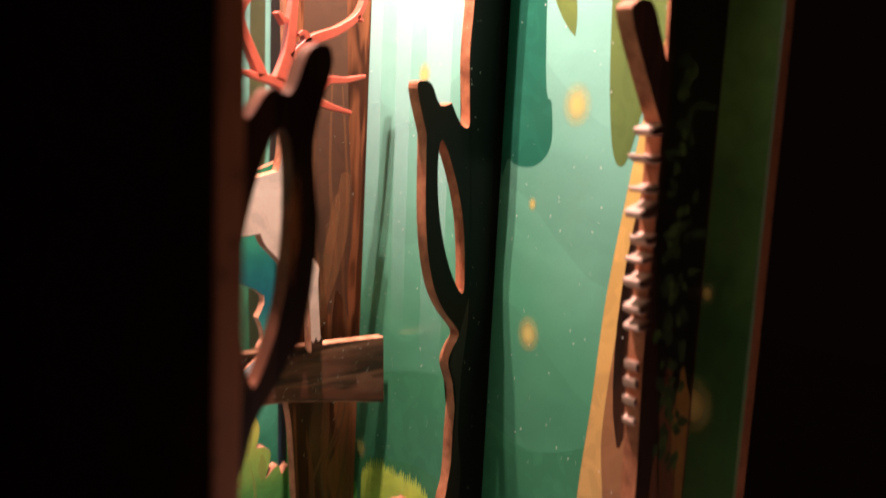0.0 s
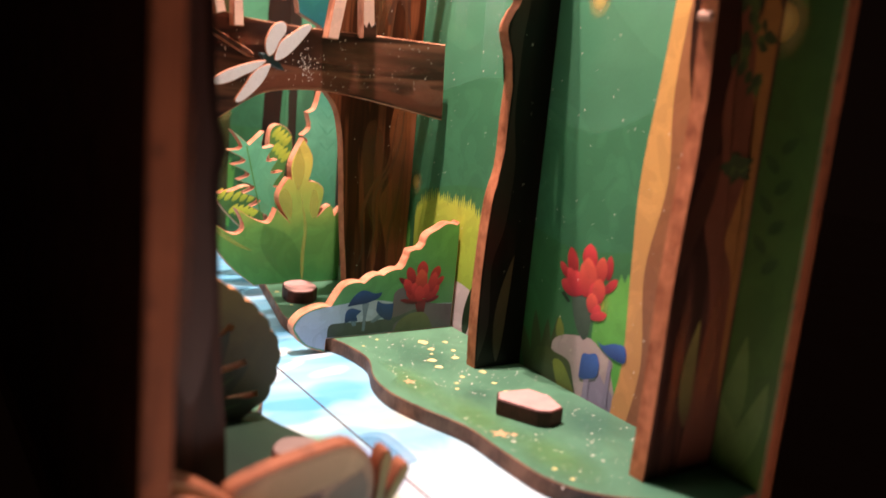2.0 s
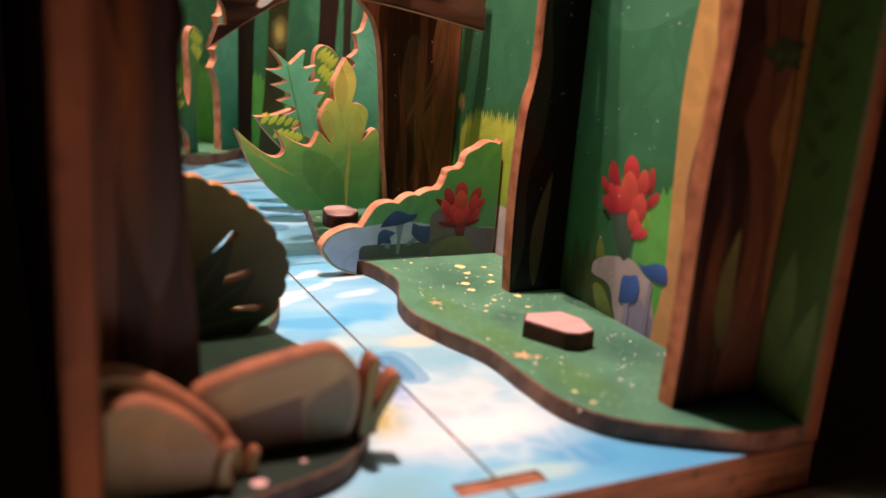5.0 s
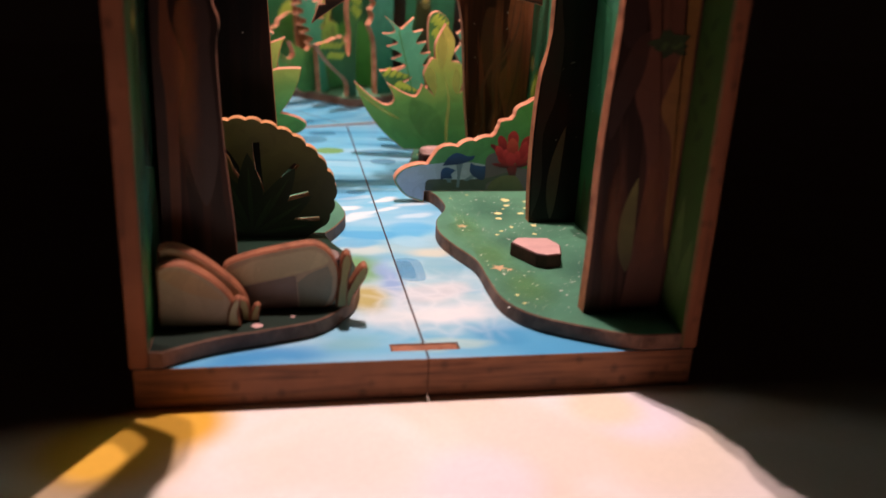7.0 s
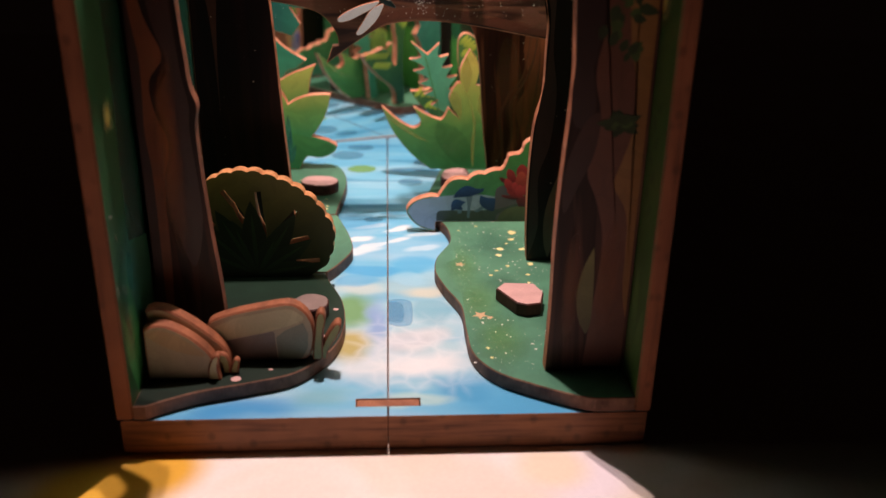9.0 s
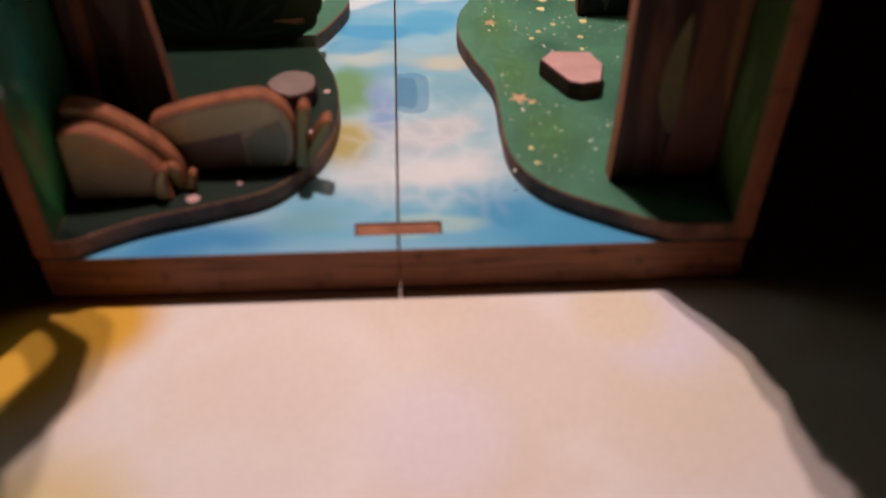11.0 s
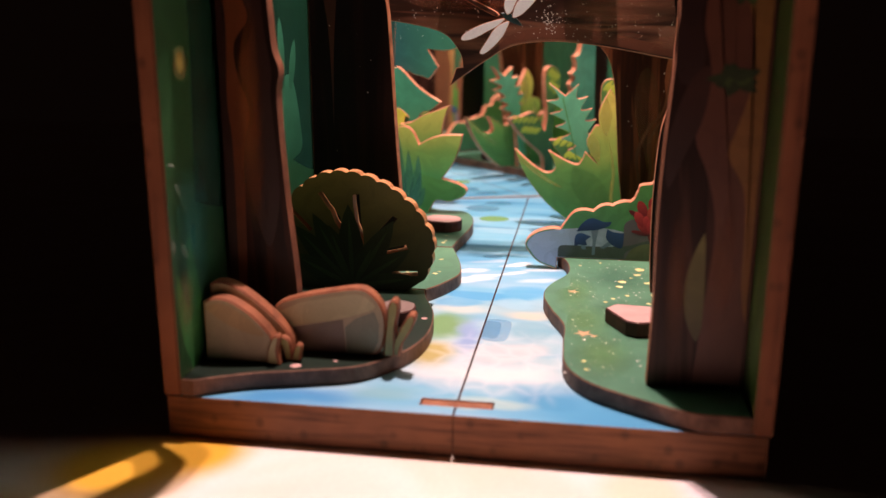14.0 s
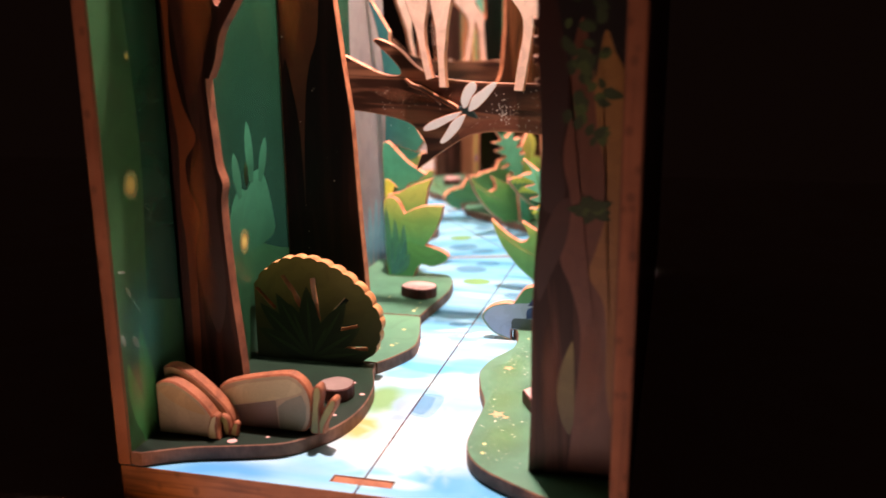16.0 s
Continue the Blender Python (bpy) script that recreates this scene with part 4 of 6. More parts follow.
tm_hole = curve([(37.0, 83.2), (33.4, 89), (30.8, 99), (30.2, 109), (31.2, 114.4), (34.0, 109), (36.6, 100), (37.5, 90)], 4)
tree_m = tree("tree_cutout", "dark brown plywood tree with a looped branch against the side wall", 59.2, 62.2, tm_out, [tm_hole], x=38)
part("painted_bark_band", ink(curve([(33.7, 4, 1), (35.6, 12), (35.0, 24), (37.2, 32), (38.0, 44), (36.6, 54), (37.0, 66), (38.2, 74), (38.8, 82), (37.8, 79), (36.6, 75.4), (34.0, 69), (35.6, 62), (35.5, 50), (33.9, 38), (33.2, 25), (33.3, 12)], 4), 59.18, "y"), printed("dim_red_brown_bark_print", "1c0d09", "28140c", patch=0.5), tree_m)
part("painted_bark_sliver", ink(leaf((38.4, 4), (40.2, 26), 2.6, 0.04), 59.17, "y"), printed("dull_sliver_print", "3c3020", "54422a", patch=0.3), tree_m)

# front right tree with bracket fungi and a forked top
tr_out = curve([(W - .15, 3.02, 1), (29.2, 3.02, 1), (29.5, 16), (29.4, 30), (29.8, 42), (30.6, 56), (30.7, 66), (30.7, 80), (31.2, 92), (32.0, 104), (32.4, 119, 1), (24.6, 133.6), (24.9, 136.8), (28.6, 137.2), (30.6, 134), (33.4, 128), (34.9, 127.2),
                (35.8, 131), (36.2, 145), (37.6, 254, 1), (W - .15, 254, 1)], 5)
tr_out = [(x + 0.5 if x < 44 else x, z) for x, z in tr_out]
tree_r = tree("tree_cutout", "dark plywood tree with pale bracket fungi along its edge", 6.9, 9.9, tr_out, (), BARK_ROSE, x=37)
random.seed(9)
for z, w in ((118.5, 2.2), (114, 3.2), (109.5, 2.8), (106.2, 3.4), (101.5, 2.0), (98.6, 2.4), (95.0, 2.6), (91.0, 2.2), (88.0, 2.0), (81, 0.55), (78.2, 0.65), (75.2, 0.7), (72.0, 0.55)):
    x = 32.0 if z > 100 else (31.5 if z > 84 else 31.0)
    h = random.uniform(0.55, 1.1)
    s = random.uniform(-0.5, 0.7)
    f_out = curve([(x + 1.0, z - h * 0.7), (x - w * 0.6, z - h + s * 0.5), (x - w, z - h * 0.3 + s), (x - w * 0.95, z + h * 0.6 + s), (x - w * 0.3, z + h * 0.8), (x + 1.0, z + h * 1.5)], 3)
    part("bracket_fungus", sheet(f_out, 7.5 if z < 84 else 6.7, 9.95, "y", soft=0.22), [BARK_ROSE, FUNGUS], tree_r, "pale pinkish fungus")
MOSS_DARK = plain("dark_moss_print", "2e3e1c", 0.6, 0.6)
for i in range(130):
    x, z, t = min(41.8, max(34.6, random.gauss(38.4, 1.7))), random.uniform(62.5, 130), random.uniform(0, 6.28)
    n = random.uniform(1.6, 3.0)
    part("moss_leaf", ink(leaf((x, z), (x + n * math.cos(t), z + n * math.sin(t)), 0.6 * n, 0, 5), 6.856 - 0.0006 * i, "y"), MOSS_DARK if i % 3 else MOSS, tree_r)
SLIVER = printed("pale_sliver_print", "4c4a2c", "75703e", patch=0.3)
part("painted_bark_sliver", ink(leaf((36.8, 11), (37.0, 28.4), 2.9, 0.05), 6.86, "y"), SLIVER, tree_r)
RUST = printed("rust_bark_print", "583226", "6e422a", patch=0.5)
RUST_TAN = printed("ochre_bark_print", "80562e", "946a36", patch=0.5)
DEEP_BARK = printed("deep_brown_bark_print", "2c140d", "3e2014", patch=0.5)
part("painted_bark_band", ink(curve([(36.6, 4, 1), (44, 4, 1), (44, 130, 1), (36, 130, 1), (37.2, 100), (35.0, 84), (36.4, 70), (34.7, 60), (36.0, 53), (35.4, 47), (34.6, 42.4), (36.7, 37), (38.4, 29), (37.6, 16)], 5), 6.88, "y"), RUST, tree_r)
part("painted_bark_band", ink(curve([(34.4, 59.4), (35.1, 54), (33.6, 50.5), (31.6, 51.2), (30.9, 55), (31.2, 61), (32.4, 70), (33.6, 80), (34.6, 74), (33.8, 66)], 5), 6.872, "y"), DEEP_BARK, tree_r)
part("painted_bark_band", ink(curve([(36.2, 52.6), (35.5, 45.8), (33.2, 40), (31.0, 35), (30.6, 42), (32.6, 49.4), (34.4, 52.4)], 5), 6.868, "y"), DEEP_BARK, tree_r)
part("painted_bark_edge", ink(curve([(40.4, 64), (41.9, 57), (41.8, 50), (40.4, 44.4), (39.5, 40), (42.3, 34), (42.9, 20), (44, 14, 1), (44, 100, 1), (42, 90), (40, 76)], 5), 6.864, "y"), RUST_TAN, tree_r)
part("painted_bark_band", ink(curve([(33.4, 250, 1), (38.0, 250, 1), (37.4, 150), (37.6, 110), (36.6, 90), (36.2, 76), (35.6, 68), (34.4, 61), (32.6, 58.6), (31.3, 63), (31.6, 82), (33.2, 120)], 5), 6.862, "y"), DEEP_BARK, tree_r)
part("painted_bark_band", ink(curve([(34.6, 84), (36.2, 74, 1), (38.4, 82), (40.2, 72, 1), (42.0, 80), (44, 74, 1), (44, 250, 1), (33.8, 250, 1), (34.6, 130), (33.2, 104)], 5), 6.859, "y"), printed("black_brown_bark_print", "140b08", "1e110b", patch=0.5), tree_r)
for a, b, w in (((33, 8), (33.6, 34), 1.8), ((39, 10), (41.0, 36), 2.4)):
    part("painted_bark_streak", ink(leaf(a, b, w * 1.8), 6.80, "y"), BARK_STREAK, tree_r)
for i in range(18):
    t = radians(20 + 47 * i)
    part("moss_leaf", ink(leaf((39.6, 51.2), (39.6 + (2.2 + i % 3) * math.cos(t), 51.2 + 0.7 * (1.6 + i % 3) * math.sin(t)), 1.5, 0, 5), 6.76 - 0.002 * i, "y"), MOSS_DARK if i % 3 else MOSS, tree_r)

# front left tree with a looped branch
tl_out = curve([(-W + .15, 3.02, 1), (-31.8, 3.02, 1), (-32.2, 14), (-33.6, 30), (-34.4, 46), (-33.8, 51), (-35.0, 56), (-35.4, 70.2), (-34.6, 71.4), (-33.0, 74.6), (-31.2, 80), (-27.4, 85.5), (-23.8, 92),
                (-21.7, 104), (-22.0, 115), (-19.2, 124.5), (-19.8, 127.2), (-22.4, 126.4), (-25.0, 121.2), (-28, 121.4), (-31.5, 118), (-33, 128), (-34, 160), (-34.5, 254, 1), (-W + .15, 254, 1)], 5)
tl_hole = curve([(-31.2, 85.0), (-32.6, 96), (-31.0, 106), (-27.4, 115.6), (-25.0, 115.6), (-24.7, 106), (-26.2, 95.5), (-28.8, 88)], 4)
tl_out = [(x + 0.5 if x > -44 else x, z) for x, z in tl_out]
# its cut edge is a darkened copy of the tree edge, shade included
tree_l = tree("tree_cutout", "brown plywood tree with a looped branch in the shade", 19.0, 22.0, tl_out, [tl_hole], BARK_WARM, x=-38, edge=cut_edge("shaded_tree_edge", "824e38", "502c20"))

# middle left dark tree
tp_out = curve([(-W + .15, 3.02, 1), (-22.6, 3.02, 1), (-23.6, 17), (-24.8, 35), (-26.2, 60), (-27.8, 80), (-29.5, 120), (-31, 254, 1), (-W + .15, 254, 1)], 4)
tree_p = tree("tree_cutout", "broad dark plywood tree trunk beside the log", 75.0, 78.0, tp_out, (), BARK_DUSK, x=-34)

# big trunk behind the log
tb_out = curve([(W - .15, 3.02, 1), (29.0, 3.02, 1), (28.3, 12), (27.1, 21), (25.8, 36), (24.8, 44), (22.8, 50), (18, 55, 1), (21.6, 62), (23.4, 74), (24.4, 84), (25.0, 120), (25.4, 254, 1), (W - .15, 254, 1)], 5)
tree_b = tree("tree_cutout", "tall brown plywood trunk rising behind the log", 110.0, 113.0, tb_out, (), BARK_BACK, x=34)


def on_trunk(pts):
    """Print of the big trunk, widened to its board."""
    return [(1.12 * (p[0] - 22) + 25.8, p[1] - 1.2) for p in pts]


SWIRL = soft_spot("orange_bark_swirl_print", "a8622e", "XZ", 0.6)
BARK_ORANGE = printed("orange_brown_bark_print", "643418", "8c4c22", patch=0.5)
part("painted_bark_band", ink(curve([(-44, 4, 1), (-41.4, 4, 1), (-40.6, 20), (-40.3, 36), (-38.9, 44), (-40.7, 50), (-41.0, 55.4), (-38.4, 60), (-40.6, 67), (-41.6, 78), (-40.4, 92), (-41.4, 110), (-40, 135), (-41, 200, 1), (-44, 200, 1)], 5), 18.98, "y"), BARK_ORANGE, tree_l)
part("painted_bark_edge", ink(curve([(-44, 4, 1), (-42.6, 4, 1), (-42.2, 36), (-42.8, 46), (-42.3, 58), (-42.9, 70), (-42.2, 90), (-42.8, 140), (-42.6, 200, 1), (-44, 200, 1)], 5), 18.97, "y"), DEEP_BARK, tree_l)
part("painted_bark_band", ink(curve([(-44, 200, 1), (-31.5, 200, 1), (-31.5, 110), (-32.8, 82), (-36.0, 72), (-37.8, 64), (-38.9, 52), (-39.3, 34, 1), (-39.9, 54), (-41.2, 66), (-42.4, 73), (-44, 70, 1)], 5), 74.98, "y"), printed("dim_flame_print", "361a0e", "6a3616", patch=0.5), tree_p)
part("painted_bark_band", ink(on_trunk(curve([(25, 250, 1), (36.6, 250, 1), (36.2, 130), (37.2, 96), (35.6, 78), (36.0, 68, 1), (33, 76), (30.6, 70), (28.6, 84), (26.4, 70, 1), (24.8, 90), (25.6, 130)], 5)), 109.985, "y"), BARK_BROWN, tree_b)
part("painted_bark_band", ink(curve([(-41.2, 104), (-40.6, 84), (-39.4, 66), (-37.7, 58), (-40.2, 51.5), (-37.9, 44), (-40.2, 36), (-38.6, 26), (-36.2, 20), (-34.0, 30), (-34.9, 46), (-34.6, 51), (-35.6, 58), (-35.9, 70), (-34.6, 78), (-36, 104)], 4), 18.965, "y"), DEEP_BARK, tree_l)
for t_ob, yy, rows in ((tree_l, 18.96, (((-37.2, 20), (-36.4, 66), 3.6), ((-36, 74), (-33.4, 104), 3.4), ((-24.4, 96), (-23.2, 114), 2.4), ((-39.4, 64), (-37.4, 120), 4.0))),
                       (tree_p, 74.97, (((-38, 66), (-36, 120), 5.0), ((-42, 70), (-41, 130), 4.0), ((-33.6, 78), (-33, 150), 3.0)))):
    for i, (p, q, w) in enumerate(rows):
        part("painted_bark_streak", ink(leaf(p, q, w * 1.3, 0.05 * (-1) ** i), yy - 0.003 * i, "y"), SWIRL, t_ob)


part("painted_bark_band", ink(on_trunk(curve([(37.6, 5, 1), (38.0, 20), (37.4, 50), (37.6, 54, 1), (33.4, 54, 1), (32.4, 45), (33.9, 36), (31.2, 29), (33.0, 20), (34.8, 11), (35.2, 5, 1)], 5)), 109.99, "y"), printed("red_brown_flame_print", "6e3a22", "96562f", patch=0.5), tree_b)
GRAIN_LINE = printed("light_grain_line_print", "5c3420", "74462a", patch=0.4)
for i, ctrl in enumerate(([(26.6, 12), (28.0, 18), (27.2, 26), (29.4, 33), (32.6, 38), (34.0, 50)], [(29.4, 15), (30.4, 22), (29.8, 30), (33.2, 37), (35.2, 44), (35.6, 54)], [(34.4, 8), (34.0, 20), (35.6, 30), (36.6, 44)],
                          [(27.4, 64), (28.6, 78), (27.0, 96), (28.2, 120)], [(31.0, 66), (32.6, 84), (31.4, 104), (32.4, 130)], [(35.2, 64), (34.4, 82), (35.8, 100), (34.8, 126)])):
    mid = curve(ctrl, 5, False)
    out = [(x - 0.12 - 0.3 * math.sin(math.pi * k0 / (len(mid) - 1)), z) for k0, (x, z) in enumerate(mid)] + [(x + 0.12 + 0.3 * math.sin(math.pi * k0 / (len(mid) - 1)), z) for k0, (x, z) in reversed(list(enumerate(mid)))]
    part("painted_grain_line", ink(on_trunk(out), 109.97 - 0.002 * i, "y"), GRAIN_LINE, tree_b)
FLAME = thin_ink("tan_flame_print", "a86c46", 0.26)
for i, ctrl in enumerate(([(39.6, 104, 1), (36.6, 92), (32.4, 80), (31.2, 67), (33.0, 64), (35.4, 72), (38.6, 80), (41.4, 90), (42.4, 104, 1)], [(37.4, 98), (34.6, 86), (33.4, 72), (35.0, 76), (37.4, 86), (39.0, 96)],
                          [(31.4, 46), (30.4, 36), (33.6, 24), (36.4, 14, 1), (38.4, 28), (37.0, 38), (34.4, 46)], [(39.6, 50), (38.8, 36), (40.6, 20), (42.2, 10, 1), (42.4, 34), (41.6, 50)], [(30.8, 128), (29.4, 108), (28.4, 90, 1), (30.8, 100), (32.6, 128)])):
    part("painted_flame", ink(curve(ctrl, 5), 109.955 - 0.002 * i, "y"), FLAME, tree_b)


# ---- the log with its twigs ----
log = root("log", 8, 96.5, 58, "dark brown plywood log lying across the river", "log")
log_out = curve([(-34, 73.4, 1), (-28, 70.4), (-22.5, 68.3), (-18.5, 68.6), (-20.4, 72.0), (-25.6, 77.0, 1), (-24.2, 77.6), (-19.0, 75.2), (-14.5, 70.6), (-10, 68.2), (-4, 67.0), (8, 66.3), (22, 66.1), (42.0, 65.6, 1), (42.6, 49.0, 1),
                 (35, 50.4), (20, 53.0), (9, 53.8), (0, 52.7), (-7, 48.8), (-15.2, 43.0, 1), (-13.6, 47.4, 1), (-12.0, 47.6, 1), (-12.6, 50.8), (-16.4, 55.4), (-24, 57.6), (-34, 59.0, 1)], 5)
part("log_board", sheet(log_out, 95.0, 98.0, "y", soft=0.18), [LOG_PRINT, EDGE], log)
part("twig", sheet(curve([(-16.8, 67.4), (-15.0, 66.2), (-12.6, 65.4), (-8.2, 63.0), (-3.6, 60.6), (-3.9, 59.6), (-8.4, 61.9), (-12.9, 64.4), (-15.4, 65.2), (-16.6, 66.6)], 4), 93.0, 95.0, "y", soft=0.12), [LOG_PRINT, EDGE], log, "short raised twig")
GRAIN = soft_spot("red_brown_grain_print", "9a6048", "XZ", 0.5)
for i, (p, q, w) in enumerate((((6, 57.6), (41, 59.6), 4.0), ((-30, 66), (-6, 60), 3.4), ((-22, 61), (8, 63.6), 3.0), ((12, 63.4), (40, 62.6), 2.4), ((14, 55.6), (36, 54.2), 2.2), ((31, 53.4), (42, 55.2), 5.0))):
    part("painted_grain", ink(leaf(p, q, w, 0.02 * (-1) ** i), 94.97 - 0.004 * i, "y"), GRAIN, log)
part("painted_log_band", ink(curve([(-6, 49.8), (0, 53.2), (9, 54.4), (20, 53.6), (35, 51.0), (42.2, 49.8, 1), (42.0, 53, 1), (34, 53.6), (22, 56.0), (10, 57.2), (0, 55.6)], 4), 94.985, "y"), printed("reddish_log_band_print", "5a3022", "70402c", patch=0.4), log)
part("painted_knot", ink(curve([(34.0, 56.6, 1), (36.6, 57.6), (39, 55.8), (41.6, 55.2), (42.0, 52, 1), (39, 52.0), (35.8, 52.8), (34.6, 54.4)], 4), 94.98, "y"), printed("pale_knot_print", "6a4434", "7c5240", patch=0.4), log)
random.seed(12)
bm = bmesh.new()
for i in range(170):
    if i < 70:
        x, z = random.gauss(9.0, 1.3), random.gauss(59.0, 1.7)
    else:
        x, z = random.uniform(-28, 42), random.uniform(54, 65)
    r = random.uniform(0.05, 0.14) * (1.25 if i < 70 else 1.0)
    vs = [bm.verts.new((x + a, 94.93, z + b)) for a, b in disc(0, 0, r, None, 5, 0.3)]
    bm.faces.new(vs)
tagged(part("dust_specks", bm, DUST, log, "fine white dust specks"), kind="stuff")


# ---- deer cut-out ----
deer_out = curve([(-10.9, 67.0, 1), (-9.0, 67.6, 1), (-10.0, 73), (-10.5, 77.2), (-10.4, 81), (-9.5, 85), (-8.9, 88.4), (-8.4, 85), (-7.7, 80.4), (-7.6, 76), (-7.5, 71.5), (-7.5, 65.2, 1), (-5.5, 65.2, 1), (-5.7, 72), (-5.1, 76.4), (-4.4, 81), (-2.6, 88.0), (0.5, 91.4), (4.4, 92.2), (8.0, 92.6, 1),
                  (9.2, 90.0), (12.6, 86.4), (14.8, 82.6), (14.8, 78), (13.6, 73), (12.0, 64.6, 1), (14.4, 64.4, 1), (16.2, 72.6), (17.6, 80.0), (18.2, 82.4), (19.2, 80.0), (19.7, 75), (19.9, 68.4), (20.0, 65.4, 1), (22.8, 65.8, 1), (22.6, 68.4), (22.3, 75), (22.2, 81.4), (22.4, 84.6), (20.6, 87),
                  (18.7, 90), (18.7, 94), (19.2, 98.0), (20.7, 98.2), (21.8, 99.3, 1), (19.4, 101.8), (17.2, 104.6), (17.6, 110), (18.6, 115.6), (20.6, 119.4), (21.8, 121.6), (20.0, 123.0), (17.0, 122.0), (14.6, 117), (13.6, 109.6), (12.6, 105.8, 1),
                  (6.1, 104.2), (1.0, 102.6), (-6, 103.4), (-13.6, 103.4), (-16.8, 99), (-16.6, 92), (-14.6, 85), (-12.9, 79.4), (-11.9, 73)], 4)
bm = sheet(deer_out, 92.0, 95.0 - 0.03, "y", soft=0.2)
bm = sheet([(19.9, 68.2), (20.7, 67.4), (21.2, 68.6), (21.9, 67.6), (22.9, 68.6), (23.1, 65.5), (19.9, 65.2)], 91.9, 94.0, "y", soft=0.1, bm=bm)


def antler(bm, path, w0):
    """A tapering antler beam along a smooth path."""
    pts = curve(path, 5, False)
    left, right = [], []
    for i, p in enumerate(pts):
        a, b = Vector(pts[max(0, i - 1)]), Vector(pts[min(len(pts) - 1, i + 1)])
        s = Vector((-(b - a).y, (b - a).x)).normalized() * w0 * (1 - 0.72 * i / (len(pts) - 1))
        left.append(tuple(Vector(p) + s))
        right.append(tuple(Vector(p) - s))
    return sheet(left + right[::-1], 92.3, 94.7, "y", soft=0.15, bm=bm)


for path, w0 in (([(19, 120.5), (14, 124), (9.6, 125), (5.2, 126)], 1.5), ([(14, 124.4), (16.4, 131), (17.4, 138), (18.6, 145), (22, 156)], 1.4), ([(17, 129), (22, 133.4), (29, 136.4), (34.6, 141), (37, 150)], 1.4),
                 ([(10, 125.2), (5.4, 136), (7.6, 141), (11, 147)], 1.1), ([(22, 121.4), (25.4, 125.2), (30, 125.6), (35.4, 126.8)], 1.2), ([(22.6, 121), (26, 119.8), (31.6, 118.6)], 1.1),
                 ([(15.6, 136.6), (13.6, 138.4)], 0.9), ([(21.0, 133), (20.0, 134.8), (18.6, 134.2)], 0.9), ([(33.4, 139.6), (34.8, 138.6)], 0.8)):
    antler(bm, path, w0)
deer = part("deer_cutout", bm, [DEER, EDGE, ANTLER, LOG_PRINT], None)
for f in deer.data.polygons:
    if 0.065 < f.center.z < 0.0689 and 0.0197 < f.center.x < 0.0233 and f.center.y < 0.0921:
        f.material_index = 3
for i, f in enumerate(deer.data.polygons):
    if f.center.z > 0.1178 and f.center.z > 0.1178 + (f.center.x - 0.0265) * 0.1 and (f.center.z > 0.1232 or f.center.x > 0.0222 or f.center.x < 0.0135):
        f.material_index = 2
tagged(deer, "peach plywood deer with coral antlers standing on the log", "deer figure")


# ---- dragonfly on the twig ----
dfly = root("dragonfly_cutout", -1.5, 91.2, 59, "silvery white paper dragonfly resting on the twig", "dragonfly")
part("body", sheet(leaf((-2.4, 60.4), (2.5, 57.5), 1.5, 0.02), 91.0, 92.8, "y", soft=0.12), [BODY, BODY], dfly, "dark teal slim body")
for k0, out in enumerate(([(-2.0, 59.6), (-2.6, 61.7), (-1.8, 64.2), (-0.5, 65.8), (1.0, 66.3), (1.8, 65.6), (1.6, 64.2), (0.3, 62.4), (-0.8, 60.2)], [(-0.7, 59.0), (0.4, 62.3), (2.7, 64.1), (5.1, 65.8), (6.6, 66.3), (7.0, 65.6), (5.8, 63.9), (3.5, 61.3), (1.1, 59.3)],
                           [(-2.4, 58.7), (-5.8, 58.0), (-9.6, 56.6), (-12.1, 55.1), (-12.8, 54.0), (-12.0, 53.5), (-9.5, 54.1), (-6.4, 55.7), (-4.0, 57.0)], [(-3.6, 57.3), (-5.1, 56.0), (-6.3, 54.1), (-7.8, 51.8), (-8.3, 50.7), (-7.4, 50.4), (-5.6, 51.6), (-3.1, 54.2), (-1.7, 56.8), (-1.5, 58.1)])):
    part("wing", sheet(curve([(x + 0.9, z + 0.5) for x, z in out], 3), 90.8 - 0.05 * k0, 91.5, "y", soft=0.08), [WING, EDGE], dfly)


# ---- bushes ----
# scalloped right bush with printed stone, mushrooms and flower
rb = root("bush_cutout", 26, 87, 3, "scalloped green plywood bush painted with mushrooms and a red flower", "bush", "cut-out bushes")
rb_out = curve([(43.9, 3.05, 1), (44.0, 25.4), (43.0, 26.9), (41.3, 27.3), (39.8, 27.0), (38.2, 26.0, 1), (36.4, 25.2), (35.4, 24.2), (35.1, 22.8, 1), (34.2, 21.8), (32.6, 21.6), (31.5, 21.2), (31.2, 20.0, 1), (30.8, 19.2), (30.4, 18.2), (29.6, 17.4, 1), (28.0, 17.4), (26.4, 16.9), (25.4, 16.3, 1), (24.2, 16.5), (22.6, 16.1), (20.9, 14.8, 1),
                (19.3, 15.1), (17.4, 14.9), (15.9, 14.0), (14.6, 12.2), (13.3, 10.1, 1), (11.6, 10.3), (9.4, 9.9), (7.2, 9.0), (5.6, 7.6), (5.0, 6.0), (6.0, 4.0), (8.4, 1.7), (12.7, 0.1, 1), (12.7, 3.05, 1)], 4)
part("bush_board", sheet(rb_out, 85.3, 88.3, "y", soft=0.15), [BUSH, EDGE], rb)
